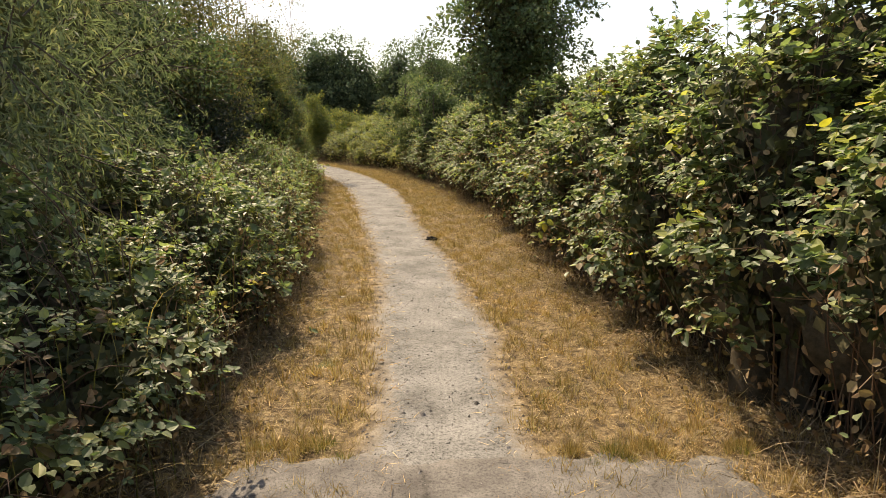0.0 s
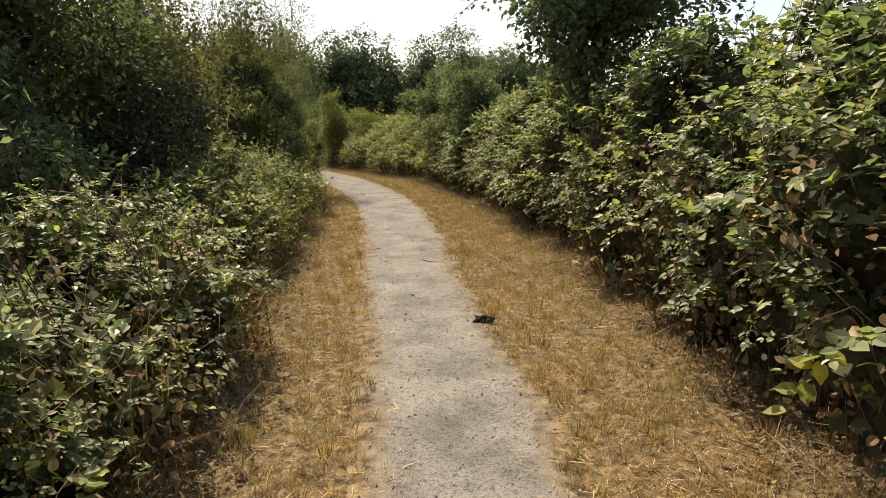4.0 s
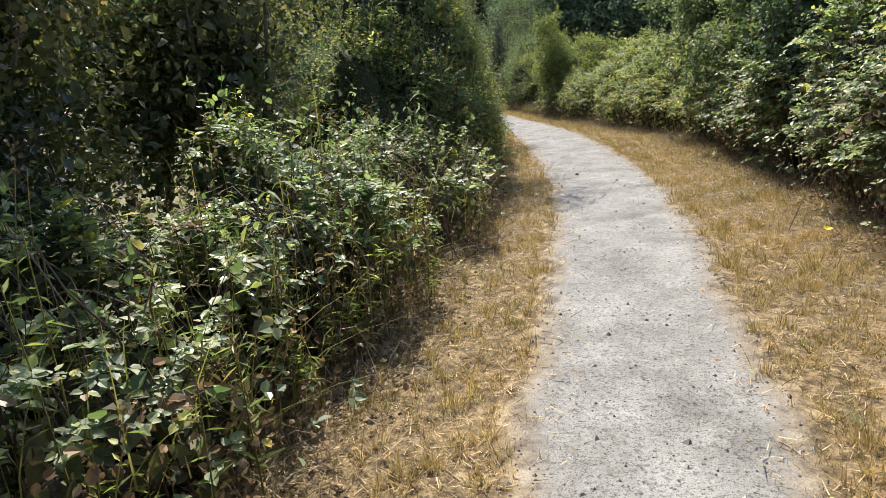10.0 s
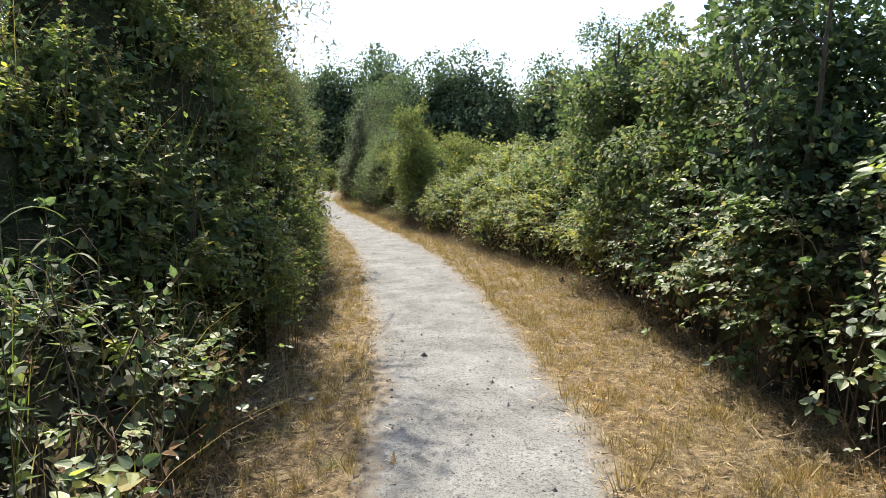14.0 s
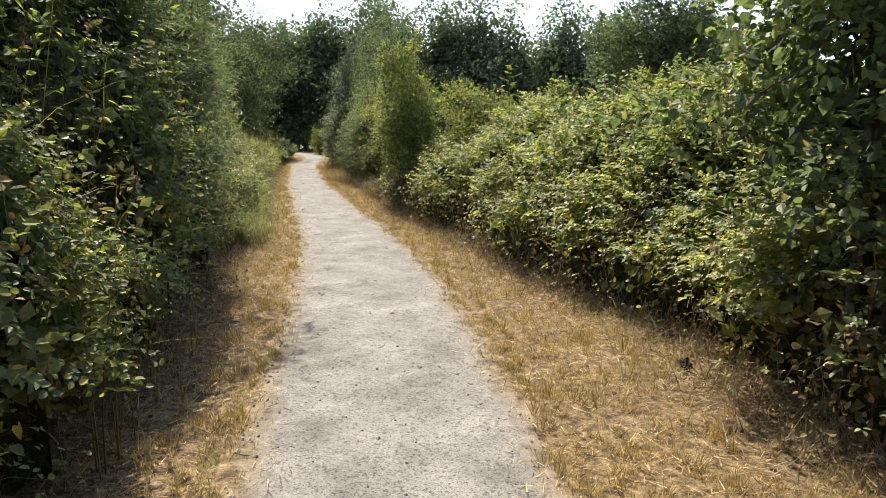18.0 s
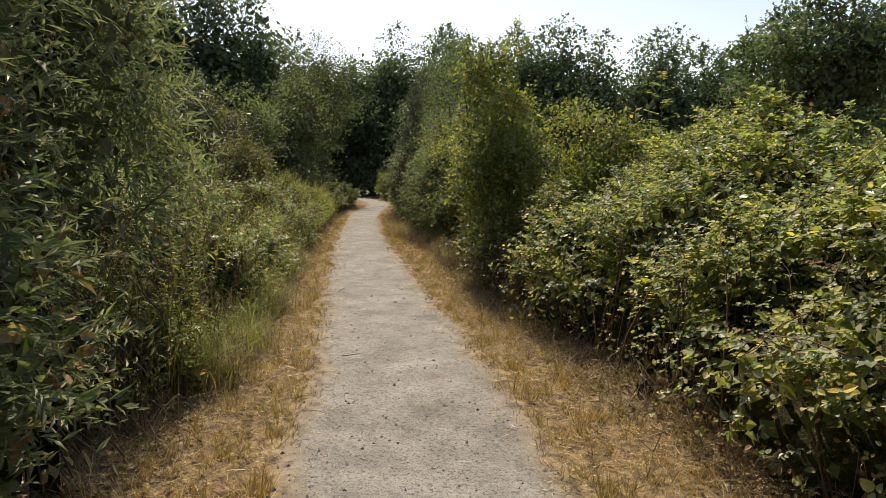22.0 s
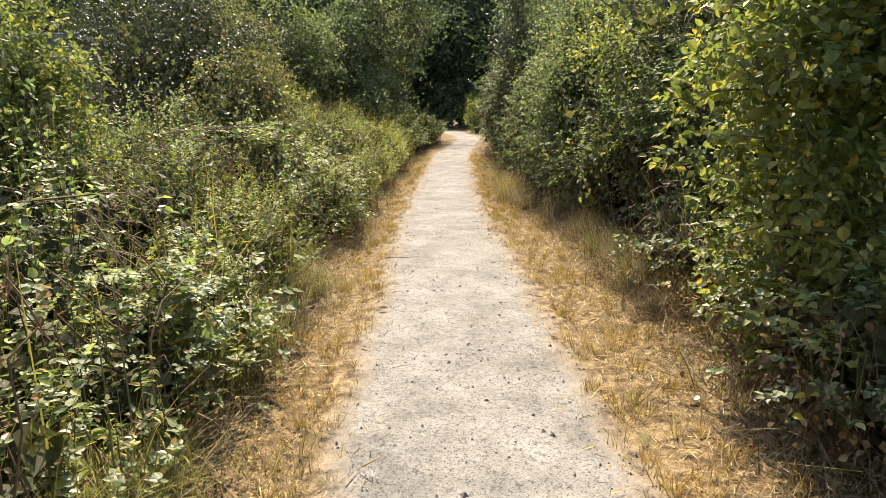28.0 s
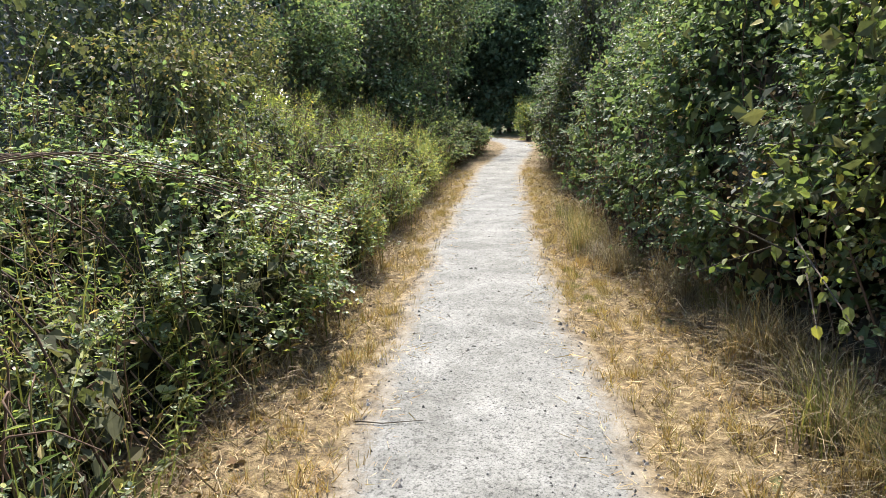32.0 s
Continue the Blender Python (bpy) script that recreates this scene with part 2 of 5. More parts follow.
def gravel_material():
    """Trodden gravel: dusty pale middle, coarse grey grit at the sides, thinning out into the turf along a ragged edge."""
    m, tree, bsdf = material("gravel")
    pale = ramp(tree, noise_tex(tree, 2.2, 6, 0.7), [(0.3, (0.163, 0.162, 0.149)), (0.5, (0.226, 0.225, 0.208)), (0.72, (0.285, 0.284, 0.265))])
    grit = ramp(tree, noise_tex(tree, 160, 3, 0.75), [(0.3, (0.3, 0.29, 0.28)), (0.44, (0.85, 0.84, 0.82)), (0.6, (1, 1, 1)), (0.72, (1.25, 1.24, 1.2))])
    pale = mix(tree, 0.6, pale, grit, "MULTIPLY")
    for scale_, low in ((120, 0.15), (75, 0.16), (38, 0.28)):
        flecks = ramp(tree, noise_tex(tree, scale_, 3, 0.6), [(0.35, (low, low, low)), (0.44, (0.98, 0.98, 0.98)), (0.6, (1.05, 1.05, 1.05)), (0.68, (1.3, 1.3, 1.28))])
        pale = mix(tree, 0.62, pale, flecks, "MULTIPLY")
    pale = mix(tree, 0.5, pale, ramp(tree, noise_tex(tree, 1.1, 7, 0.75), [(0.36, (0.58, 0.57, 0.53)), (0.5, (0.9, 0.9, 0.88)), (0.62, (1.06, 1.05, 1.03))]), "MULTIPLY")
    dark = mix(tree, 0.9, ramp(tree, noise_tex(tree, 5, 4), [(0.35, (0.17, 0.16, 0.138)), (0.65, (0.29, 0.276, 0.24))]), grit, "MULTIPLY")
    worn = tree.nodes.new("ShaderNodeAttribute")
    worn.attribute_name = "worn"
    ragged = tree.nodes.new("ShaderNodeMath")
    ragged.operation = "MULTIPLY_ADD"
    tree.links.new(noise_tex(tree, 9, 8, 0.85), ragged.inputs[0])
    ragged.inputs[1].default_value = 1.0
    tree.links.new(worn.outputs["Fac"], ragged.inputs[2])
    # ragged: about 0.375 at the outer edge to 1.375 in the middle
    middle = ramp(tree, ragged.outputs[0], [(0.9, (0, 0, 0)), (1.15, (1, 1, 1))])
    turf = mix(tree, 0.8, ramp(tree, noise_tex(tree, 9.0, 6), TURF_STOPS), ramp(tree, noise_tex(tree, 80, 3), [(0.35, (0.35, 0.31, 0.27)), (0.65, (1, 1, 1))]), "MULTIPLY")
    outer = ramp(tree, ragged.outputs[0], [(0.62, (0, 0, 0)), (1.0, (1, 1, 1))])
    base = mix(tree, outer, turf, mix(tree, middle, dark, pale))
    tree.links.new(base, bsdf.inputs["Base Color"])
    bsdf.inputs["Roughness"].default_value, bsdf.inputs["Specular IOR Level"].default_value = 0.9, 0.2
    b = tree.nodes.new("ShaderNodeBump")
    b.inputs["Strength"].default_value, b.inputs["Distance"].default_value = 0.45, 0.01
    tree.links.new(noise_tex(tree, 130, 4, 0.8), b.inputs["Height"])
    tree.links.new(b.outputs[0], bsdf.inputs["Normal"])
    return m


GRAVEL = gravel_material()


def asphalt_material():
    """Old asphalt with grit rubbed into it and fine cracks."""
    m, tree, bsdf = material("old_asphalt")
    base = ramp(tree, noise_tex(tree, 3.0, 6, 0.7), [(0.3, (0.095, 0.088, 0.078)), (0.5, (0.15, 0.141, 0.125)), (0.7, (0.23, 0.218, 0.195))])
    for scale_, low in ((150, 0.4), (60, 0.45)):
        base = mix(tree, 0.85, base, ramp(tree, noise_tex(tree, scale_, 3, 0.7), [(0.34, (low, low, low)), (0.46, (0.95, 0.95, 0.95)), (0.7, (1.2, 1.2, 1.17))]), "MULTIPLY")
    bend = tree.nodes.new("ShaderNodeTexNoise")
    bend.inputs["Scale"].default_value = 5.0
    co = tree.nodes.new("ShaderNodeTexCoord").outputs["Object"]
    tree.links.new(co, bend.inputs["Vector"])
    cell = tree.nodes.new("ShaderNodeTexVoronoi")
    cell.feature = "DISTANCE_TO_EDGE"
    cell.inputs["Scale"].default_value = 0.8
    tree.links.new(mix(tree, 0.12, co, bend.outputs["Color"], "LINEAR_LIGHT"), cell.inputs["Vector"])
    base = mix(tree, 0.4, base, ramp(tree, cell.outputs["Distance"], [(0.0, (0.2, 0.19, 0.17)), (0.004, (0.5, 0.49, 0.46)), (0.01, (1, 1, 1))]), "MULTIPLY")
    tree.links.new(base, bsdf.inputs["Base Color"])
    bsdf.inputs["Roughness"].default_value, bsdf.inputs["Specular IOR Level"].default_value = 0.9, 0.2
    b = tree.nodes.new("ShaderNodeBump")
    b.inputs["Strength"].default_value, b.inputs["Distance"].default_value = 0.45, 0.01
    tree.links.new(noise_tex(tree, 120, 4, 0.8), b.inputs["Height"])
    tree.links.new(b.outputs[0], bsdf.inputs["Normal"])
    return m


ASPHALT = asphalt_material()
STONE = rough_material("path_stone", [(0, (0.07, 0.066, 0.06)), (0.5, (0.2, 0.185, 0.165)), (1, (0.46, 0.43, 0.38))], 10, 0.85, 0.0, island=True)
# plain black surface for the small dark lumps
BLACK = rough_material("matt_black", [(0.3, (0.008, 0.008, 0.008)), (0.7, (0.03, 0.027, 0.024))], 30, 0.8, 0.6, 70)

rng = np.random.default_rng(7)


# ---- geometry helpers ----
def mesh_of(name, verts, faces, mat, smooth=False):
    """A mesh from a vertex array and one array (or a list of arrays) of faces."""
    me = bpy.data.meshes.new(name)
    faces = faces if isinstance(faces, list) else [faces]
    faces = [np.asarray(f, np.int32) for f in faces if len(f)]
    loops = np.concatenate([f.ravel() for f in faces])
    sizes = np.concatenate([np.full(len(f), f.shape[1], np.int32) for f in faces])
    starts = np.r_[0, np.cumsum(sizes)[:-1]].astype(np.int32)
    me.vertices.add(len(verts))
    me.vertices.foreach_set("co", np.asarray(verts, np.float32).ravel())
    me.loops.add(len(loops))
    me.loops.foreach_set("vertex_index", loops)
    me.polygons.add(len(sizes))
    me.polygons.foreach_set("loop_start", starts)
    me.polygons.foreach_set("loop_total", sizes)
    me.polygons.foreach_set("use_smooth", np.full(len(sizes), smooth))
    me.materials.append(mat)
    me.update(calc_edges=True)
    return me


def part(name, me, parent, label="", kind=""):
    ob = new(name, me)
    ob.parent = parent
    return tagged(ob, label, kind=kind)


def thing(name, x, y, label, category, group="", z=0.0):
    ob = new(name)
    ob.location = (x, y, z)
    ob.empty_display_size = 0.2
    return tagged(ob, label, category, group)


def unit(v):
    return v / np.maximum(np.linalg.norm(v, axis=-1, keepdims=True), 1e-6)


# Leaf outlines: across, along, lift; the fold runs from base to tip.
OVAL = (np.array([[0, 0, 0], [0.27, 0.14, 0.07], [0.36, 0.4, 0.1], [0.23, 0.74, 0.06], [0, 1, -0.08], [-0.23, 0.74, 0.06], [-0.36, 0.4, 0.1], [-0.27, 0.14, 0.07]]), np.array([[0, 1, 2, 3, 4], [0, 4, 5, 6, 7]]))
LEAFLET = (np.array([[0, 0, 0], [0.33, 0.12, 0.06], [0.41, 0.42, 0.09], [0.24, 0.78, 0.03], [0, 1, -0.1], [-0.24, 0.78, 0.03], [-0.41, 0.42, 0.09], [-0.33, 0.12, 0.06]]), np.array([[0, 1, 2, 3, 4], [0, 4, 5, 6, 7]]))
LEAF = (np.array([[0, 0, 0], [0.31, 0.22, 0.08], [0.31, 0.6, 0.07], [0, 1, -0.08], [-0.31, 0.6, 0.07], [-0.31, 0.22, 0.08]]), np.array([[0, 1, 2, 3], [0, 3, 4, 5]]))
LANCE = (np.array([[0, 0, 0], [0.085, 0.4, 0.03], [0, 1, -0.12], [-0.085, 0.4, 0.03]]), np.array([[0, 1, 2], [0, 2, 3]]))
DIAMOND = (np.array([[0, 0, 0], [0.36, 0.48, 0.1], [0, 1, -0.05], [-0.36, 0.48, 0.1]]), np.array([[0, 1, 2], [0, 2, 3]]))
NETTLE = (np.array([[0, 0, 0], [0.19, 0.2, 0.06], [0.16, 0.55, 0.05], [0, 1, -0.12], [-0.16, 0.55, 0.05], [-0.19, 0.2, 0.06]]), np.array([[0, 1, 2, 3], [0, 3, 4, 5]]))
BLADE = (np.array([[0.5, 0, 0], [-0.5, 0, 0], [0, 1, 0.0]]), np.array([[0, 1, 2]]))


def leaves(shape, p, d, n, size, width=1.0):
    """Blades at the points p, pointing along d, facing n."""
    tv, tf = shape
    d = unit(d)
    side = unit(np.cross(d, n))
    n = np.cross(side, d)
    size = np.broadcast_to(np.asarray(size, float), (len(p),))[:, None, None]
    width = np.broadcast_to(np.asarray(width, float), (len(p),))[:, None, None]
    v = p[:, None] + size * (width * tv[None, :, :1] * side[:, None] + tv[None, :, 1:2] * d[:, None] + tv[None, :, 2:] * n[:, None])
    f = tf[None] + (np.arange(len(p)) * len(tv))[:, None, None]
    return v.reshape(-1, 3), f.reshape(-1, tf.shape[1])


def trefoils(p, d, n, size, blade=OVAL):
    """Compound leaves of three leaflets on short stalks."""
    d = unit(d)
    side = unit(np.cross(d, n))
    vs, fs, at = [], [], 0
    for turn, shift, k in ((0, 0.35, 1.0), (1.15, 0.12, 0.82), (-1.15, 0.12, 0.82)):
        way = d * math.cos(turn) + side * math.sin(turn)
        tip = n + way * rng.normal(0, 0.25, (len(p), 1)) + side * rng.normal(0, 0.25, (len(p), 1))
        v, f = leaves(blade, p + way * (np.asarray(size) * shift)[:, None], way, tip, np.asarray(size) * k * rng.uniform(0.8, 1.15, len(p)))
        vs.append(v)
        fs.append(f + at)
        at += len(v)
    return np.concatenate(vs), np.concatenate(fs)


def tubes(curves, r0, r1, sides=4):
    """Tapered tubes along polylines (count, points, 3)."""
    c = np.asarray(curves, float)
    k, m, _ = c.shape
    t = unit(np.gradient(c, axis=1))
    ref = np.where(np.abs(t[..., 2:]) > 0.9, np.array([1.0, 0, 0]), np.array([0, 0, 1.0]))
    a = unit(np.cross(t, ref))
    b = np.cross(t, a)
    r = np.linspace(0, 1, m)[None, :, None, None]
    r0, r1 = (np.broadcast_to(np.asarray(q, float), (k,))[:, None, None, None] for q in (r0, r1))
    ang = np.arange(sides) * 2 * np.pi / sides
    ring = np.cos(ang)[None, None, :, None] * a[:, :, None] + np.sin(ang)[None, None, :, None] * b[:, :, None]
    v = (c[:, :, None] + ring * (r0 * (1 - r) + r1 * r)).reshape(-1, 3)
    i, j, s = np.meshgrid(np.arange(k), np.arange(m - 1), np.arange(sides), indexing="ij")
    q = i * m * sides + j * sides
    f = np.stack([q + s, q + (s + 1) % sides, q + sides + (s + 1) % sides, q + sides + s], -1).reshape(-1, 4)
    return v, f


def waves(seed, length, count=7):
    """A smooth random field of about unit size with lumps of the given length."""
    g = np.random.default_rng(seed)
    k = unit(g.normal(size=(count, 3))) * (2 * np.pi / length) * g.uniform(0.6, 1.6, (count, 1))
    ph = g.uniform(0, 6.28, count)
    return lambda p: np.sin(np.asarray(p) @ k.T + ph).sum(-1) / math.sqrt(count / 2)


# ---- the line of the path ----
CX = np.array([0.1, 0.1, 0.08, 0.02, -0.34, -0.79, -1.19, -1.92, -2.54, -3.4, -4.4, -5.62, -6.3, -7.6, -8.9, -9.8, -11.2, -12.75, -14.5, -16.2, -17.75, -20.1, -23.8])
CY = np.array([-14, 0, 3.3, 5.2, 8.84, 11.3, 14.6, 18.8, 21.2, 23.7, 26.5, 29.35, 30.7, 33.2, 35.9, 37.6, 40.6, 44.1, 48.0, 53.0, 57.0, 61.0, 65.0])


def smooth_line(y):
    w = np.linspace(-1.2, 1.2, 9)
    return np.interp(np.asarray(y)[..., None] + w, CY, CX).mean(-1)


def spot(u, d):
    """The place on the ground at station u (its y on the middle line), d metres to the right of the middle."""
    u, d = np.broadcast_arrays(np.asarray(u, float), np.asarray(d, float))
    slope = (smooth_line(u + 0.3) - smooth_line(u - 0.3)) / 0.6
    k = 1 / np.sqrt(1 + slope**2)
    return smooth_line(u) + d * k, u - d * slope * k


def half_gravel(u):
    return np.interp(u, [0, 3.3, 5, 9, 12, 15, 19, 22, 24, 27, 29.5, 33, 37, 42, 50], [0.36, 0.36, 0.4, 0.4, 0.44, 0.52, 0.6, 0.63, 0.66, 0.66, 0.6, 0.56, 0.52, 0.48, 0.45])


def left_foot(u):
    return np.interp(u, [0, 4, 5.3, 8.4, 10, 11, 13, 14, 15.5, 17, 21, 25, 28.5, 31, 33, 36, 38, 41, 48], [1.55, 1.5, 1.44, 1.4, 1.38, 1.45, 1.35, 1.42, 1.36, 1.5, 1.57, 1.5, 1.5, 1.28, 1.22, 1.25, 1.12, 1.1, 1.1])


def right_foot(u):
    return np.interp(u, [0, 3.3, 4, 5, 7.3, 8.5, 9.2, 10.5, 12, 13.4, 15, 17, 18, 21, 23.3, 25, 26, 28, 29.3, 31, 32.5, 34, 36, 37.3, 39.3, 41, 44, 48], [2.05, 1.95, 1.85, 1.7, 1.58, 1.75, 1.9, 2.0, 2.05, 2.12, 2.0, 1.93, 1.97, 2.02, 2.2, 2.32, 1.98, 1.65, 1.6, 1.36, 1.32, 1.48, 1.45, 1.42, 1.0, 0.98, 1.05, 1.1])


# ---- ground, verges and path ----
def sheet(us, ds, height):
    """A grid over stations us and sideways places ds (stations, columns)."""
    x, y = spot(us[:, None], ds)
    z = height(np.stack([x, y, 0 * x], -1))
    n, m = ds.shape
    i, j = np.meshgrid(np.arange(n - 1), np.arange(m - 1), indexing="ij")
    q = i * m + j
    return np.stack([x, y, z], -1).reshape(-1, 3), np.stack([q, q + 1, q + m + 1, q + m], -1).reshape(-1, 4)


lump, fine_lump = waves(3, 0.7), waves(4, 0.16)
xs = np.r_[-4000, -1200, -400, -120, np.arange(-40, 31, 2.5), 100, 400, 1200, 4000]
ys = np.r_[-4000, -1200, -400, -100, np.arange(-20, 81, 2.5), 150, 400, 1200, 4000]
gx, gy = np.meshgrid(xs, ys)
i, j = np.meshgrid(np.arange(len(ys) - 1), np.arange(len(xs) - 1), indexing="ij")
q = i * len(xs) + j
ground = new("ground", mesh_of("ground", np.stack([gx, gy, 0 * gx - 0.03], -1).reshape(-1, 3), np.stack([q, q + 1, q + len(xs) + 1, q + len(xs)], -1).reshape(-1, 4), EARTH))
tagged(ground, "rough earth, leaf litter and dry grass under the thickets", "ground", kind="structure")

us = np.arange(-3, 64, 0.14)
edge = np.linspace(-1, 1, 49)
ds = np.where(edge < 0, edge * (left_foot(us)[:, None] + 0.9), edge * (right_foot(us)[:, None] + 0.9))
v, f = sheet(us, ds, lambda p: 0.005 * lump(p) + 0.008 * fine_lump(p) - 0.012)
verge = tagged(new("verge", mesh_of("verge", v, f, TURF, True)), "mown verge of sun-dried straw-coloured grass beside the path", "verge", kind="structure")

us = np.arange(2.9, 65, 0.1)
wob = waves(8, 0.9)
side_pts = np.stack([0 * us, us, 0 * us], -1)
hl = half_gravel(us) + 0.2 + 0.03 * wob(side_pts)
hr = half_gravel(us) + 0.2 + 0.03 * wob(side_pts + 9)
edge = np.linspace(-1, 1, 33)
ds = np.where(edge < 0, edge * hl[:, None], edge * hr[:, None])
crown = 1 - np.abs(edge) ** 10
v, f = sheet(us, ds, lambda p: 0.005 * lump(p) + 0.001 * fine_lump(p) - 0.014 + 0.022 * crown[None])
me = mesh_of("path", v, f, GRAVEL, True)
worn = me.attributes.new("worn", "FLOAT", "POINT")
inward = np.where(edge < 0, hl[:, None] - np.abs(ds), hr[:, None] - np.abs(ds))
worn.data.foreach_set("value", np.clip(inward / 0.5, 0, 1).astype(np.float32).ravel())
gravel = tagged(new("path", me), "pale grey compacted gravel footpath, worn and dusty", "path", kind="structure")

us = np.arange(-4, 3.5, 0.05)
across = np.linspace(-1.4, 1.75, 64)
ds = np.broadcast_to(across, (len(us), 64))
broken = waves(9, 0.35)


def apron_height(p):
    inside_ = np.minimum(3.28 - us[:, None], np.minimum(across[None] + 1.2, 1.55 - across[None])) + 0.012 * wob(p) + 0.025 * broken(p) + 0.02 * fine_lump(p)
    return 0.003 * fine_lump(p) - 0.022 + 0.04 * np.clip(inside_ / 0.16, 0, 1)


v, f = sheet(us, ds, apron_height)
apron = tagged(new("pavement", mesh_of("pavement", v, f, ASPHALT, True)), "old grey asphalt apron where the gravel path begins", "pavement", kind="structure")


# ---- thickets ----
def profile(a, h, depth, bulge, lean):
    """Cross-section of a thicket: how far back and how high, from its foot (a=0) over the front to its top (a=1)."""
    t = a * np.pi / 2
    z = h * np.sin(t) ** (0.75 + 0.25 * lean)
    o = depth * (1 - np.cos(t) ** (0.7 + 0.7 * lean))
    return o - bulge * np.sin(np.pi * np.clip(z / h, 0, 1)) ** 1.2, z


def thicket(name, label, category, group, side, u0, u1, height, depth, kinds, per_m2, size, seed, back=0.0, bulge=0.22, lumps=0.16, canes=30, dead=190, upright=0.0, foot=None, spikes=0, open_end=False, old=0.5, lean=0.0, shoots=(0.2, 0.6), inside=0.46, stalks=0, stalk_leaf=None, blades=0, clear=0.26, layer=0.75, size_spread=0.36, core=None, uneven=0.1, stalk_size=1.0, solid=0.72, shaded=None):
    """A stretch of hedge-like growth along one side of the path: leaves, stems and a dark backing for the inside.
    kinds: (share, shape, material, part name). height: number or two ends."""
    g = np.random.default_rng(seed)
    h0, h1 = height if isinstance(height, tuple) else (height, height)
    foot_of = foot or (left_foot if side < 0 else right_foot)
    mid = (u0 + u1) / 2
    bx, by = spot(mid, side * (foot_of(mid) + back + depth * 0.4))
    base = thing(name, float(bx), float(by), label, category, group)
    origin = np.array([bx, by, 0])
    wide, fine, hollow = waves(101 + side, 1.1), waves(201 + side, 0.42), waves(211 + side, 0.55)

    def surface(u, a, inset=0.0):
        a = np.minimum(a, 0.985)
        end = np.minimum(np.clip((u - u0) / 0.5, 0.05, 1), np.clip((u1 - u) / 0.5, 0.05, 1)) ** 0.4
        h = (h0 + (h1 - h0) * (u - u0) / (u1 - u0)) * (0.88 + 0.12 * end)
        near = np.clip((u - u0) / 1.1, 0, 1) if open_end else np.ones_like(u)
        round_ = np.sqrt(np.clip(1 - (1 - near) ** 2, 0, 1))
        h = h * (0.3 + 0.7 * round_) * (1 + uneven * np.clip(wide(np.stack([u * 1.0, 0 * u, 0 * u], -1)), -1.3, 1.3))
        out = []
        for da in (0.0, 0.01):
            o, z = profile(np.clip(a + da, 0, 1), h, depth, bulge, lean)
            out.append((o, z))
        (o, z), (o2, z2) = out
        no, nz = -(z2 - z), (o2 - o)
        ln = np.sqrt(no**2 + nz**2) + 1e-9
        no, nz = no / ln, nz / ln
        p0 = np.stack([u, o * 1.0, z], -1)
        push = lumps * np.clip(wide(p0) + 0.7 * fine(p0), -2, 1.2) * np.clip(z / 0.4, 0.25, 1) - inset
        o, z = o + no * push, np.maximum(z + nz * push, 0.0)
        o = o + (1 - round_) * depth * 0.85
        x, y = spot(u, side * (foot_of(u) + back + o))
        x1, y1 = spot(u, side * (foot_of(u) + back + o + 0.1))
        ox, oy = (x1 - x) * 10, (y1 - y) * 10
        return np.stack([x, y, z], -1), np.stack([ox * no, oy * no, nz], -1)

    # inside: a closed dark sheet that blocks the view through and stands for shade
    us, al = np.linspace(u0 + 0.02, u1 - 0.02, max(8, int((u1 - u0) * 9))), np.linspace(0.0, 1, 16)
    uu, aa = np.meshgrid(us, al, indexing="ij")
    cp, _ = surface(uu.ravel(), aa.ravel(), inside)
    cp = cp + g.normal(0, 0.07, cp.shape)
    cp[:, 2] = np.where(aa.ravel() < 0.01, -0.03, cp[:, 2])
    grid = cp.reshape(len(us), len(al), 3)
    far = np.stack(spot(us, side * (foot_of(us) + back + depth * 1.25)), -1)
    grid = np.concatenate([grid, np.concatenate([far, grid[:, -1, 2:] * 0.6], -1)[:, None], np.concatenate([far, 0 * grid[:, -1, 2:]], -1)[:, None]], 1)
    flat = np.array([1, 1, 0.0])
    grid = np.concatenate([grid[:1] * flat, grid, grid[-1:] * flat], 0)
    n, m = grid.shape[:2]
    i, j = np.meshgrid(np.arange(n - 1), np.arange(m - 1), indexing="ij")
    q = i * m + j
    part("dark_backing", mesh_of("dark_backing", grid.reshape(-1, 3) - origin, np.stack([q, q + 1, q + m + 1, q + m], -1).reshape(-1, 4), core or CORE, True), base, "solid dark backing that stands for the shaded inside")

    # filler leaves deep inside; INNER has the shade of the gaps in its colour
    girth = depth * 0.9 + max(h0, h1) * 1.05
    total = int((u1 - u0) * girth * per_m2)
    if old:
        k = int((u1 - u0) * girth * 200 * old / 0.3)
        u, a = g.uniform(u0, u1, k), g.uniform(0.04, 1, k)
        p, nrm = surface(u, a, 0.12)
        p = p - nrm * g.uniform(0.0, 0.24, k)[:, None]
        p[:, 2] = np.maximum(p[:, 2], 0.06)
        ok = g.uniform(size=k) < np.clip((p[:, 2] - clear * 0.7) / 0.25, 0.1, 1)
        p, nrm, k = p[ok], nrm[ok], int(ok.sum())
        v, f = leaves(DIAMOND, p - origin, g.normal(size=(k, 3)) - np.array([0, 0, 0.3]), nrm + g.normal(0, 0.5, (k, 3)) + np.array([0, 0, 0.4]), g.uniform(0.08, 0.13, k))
        part("inner_filler_leaf", mesh_of("inner_filler_leaf", v, f, shaded or INNER), base, "filler leaves inside, by default in a shade-dark tone", kind="stuff")
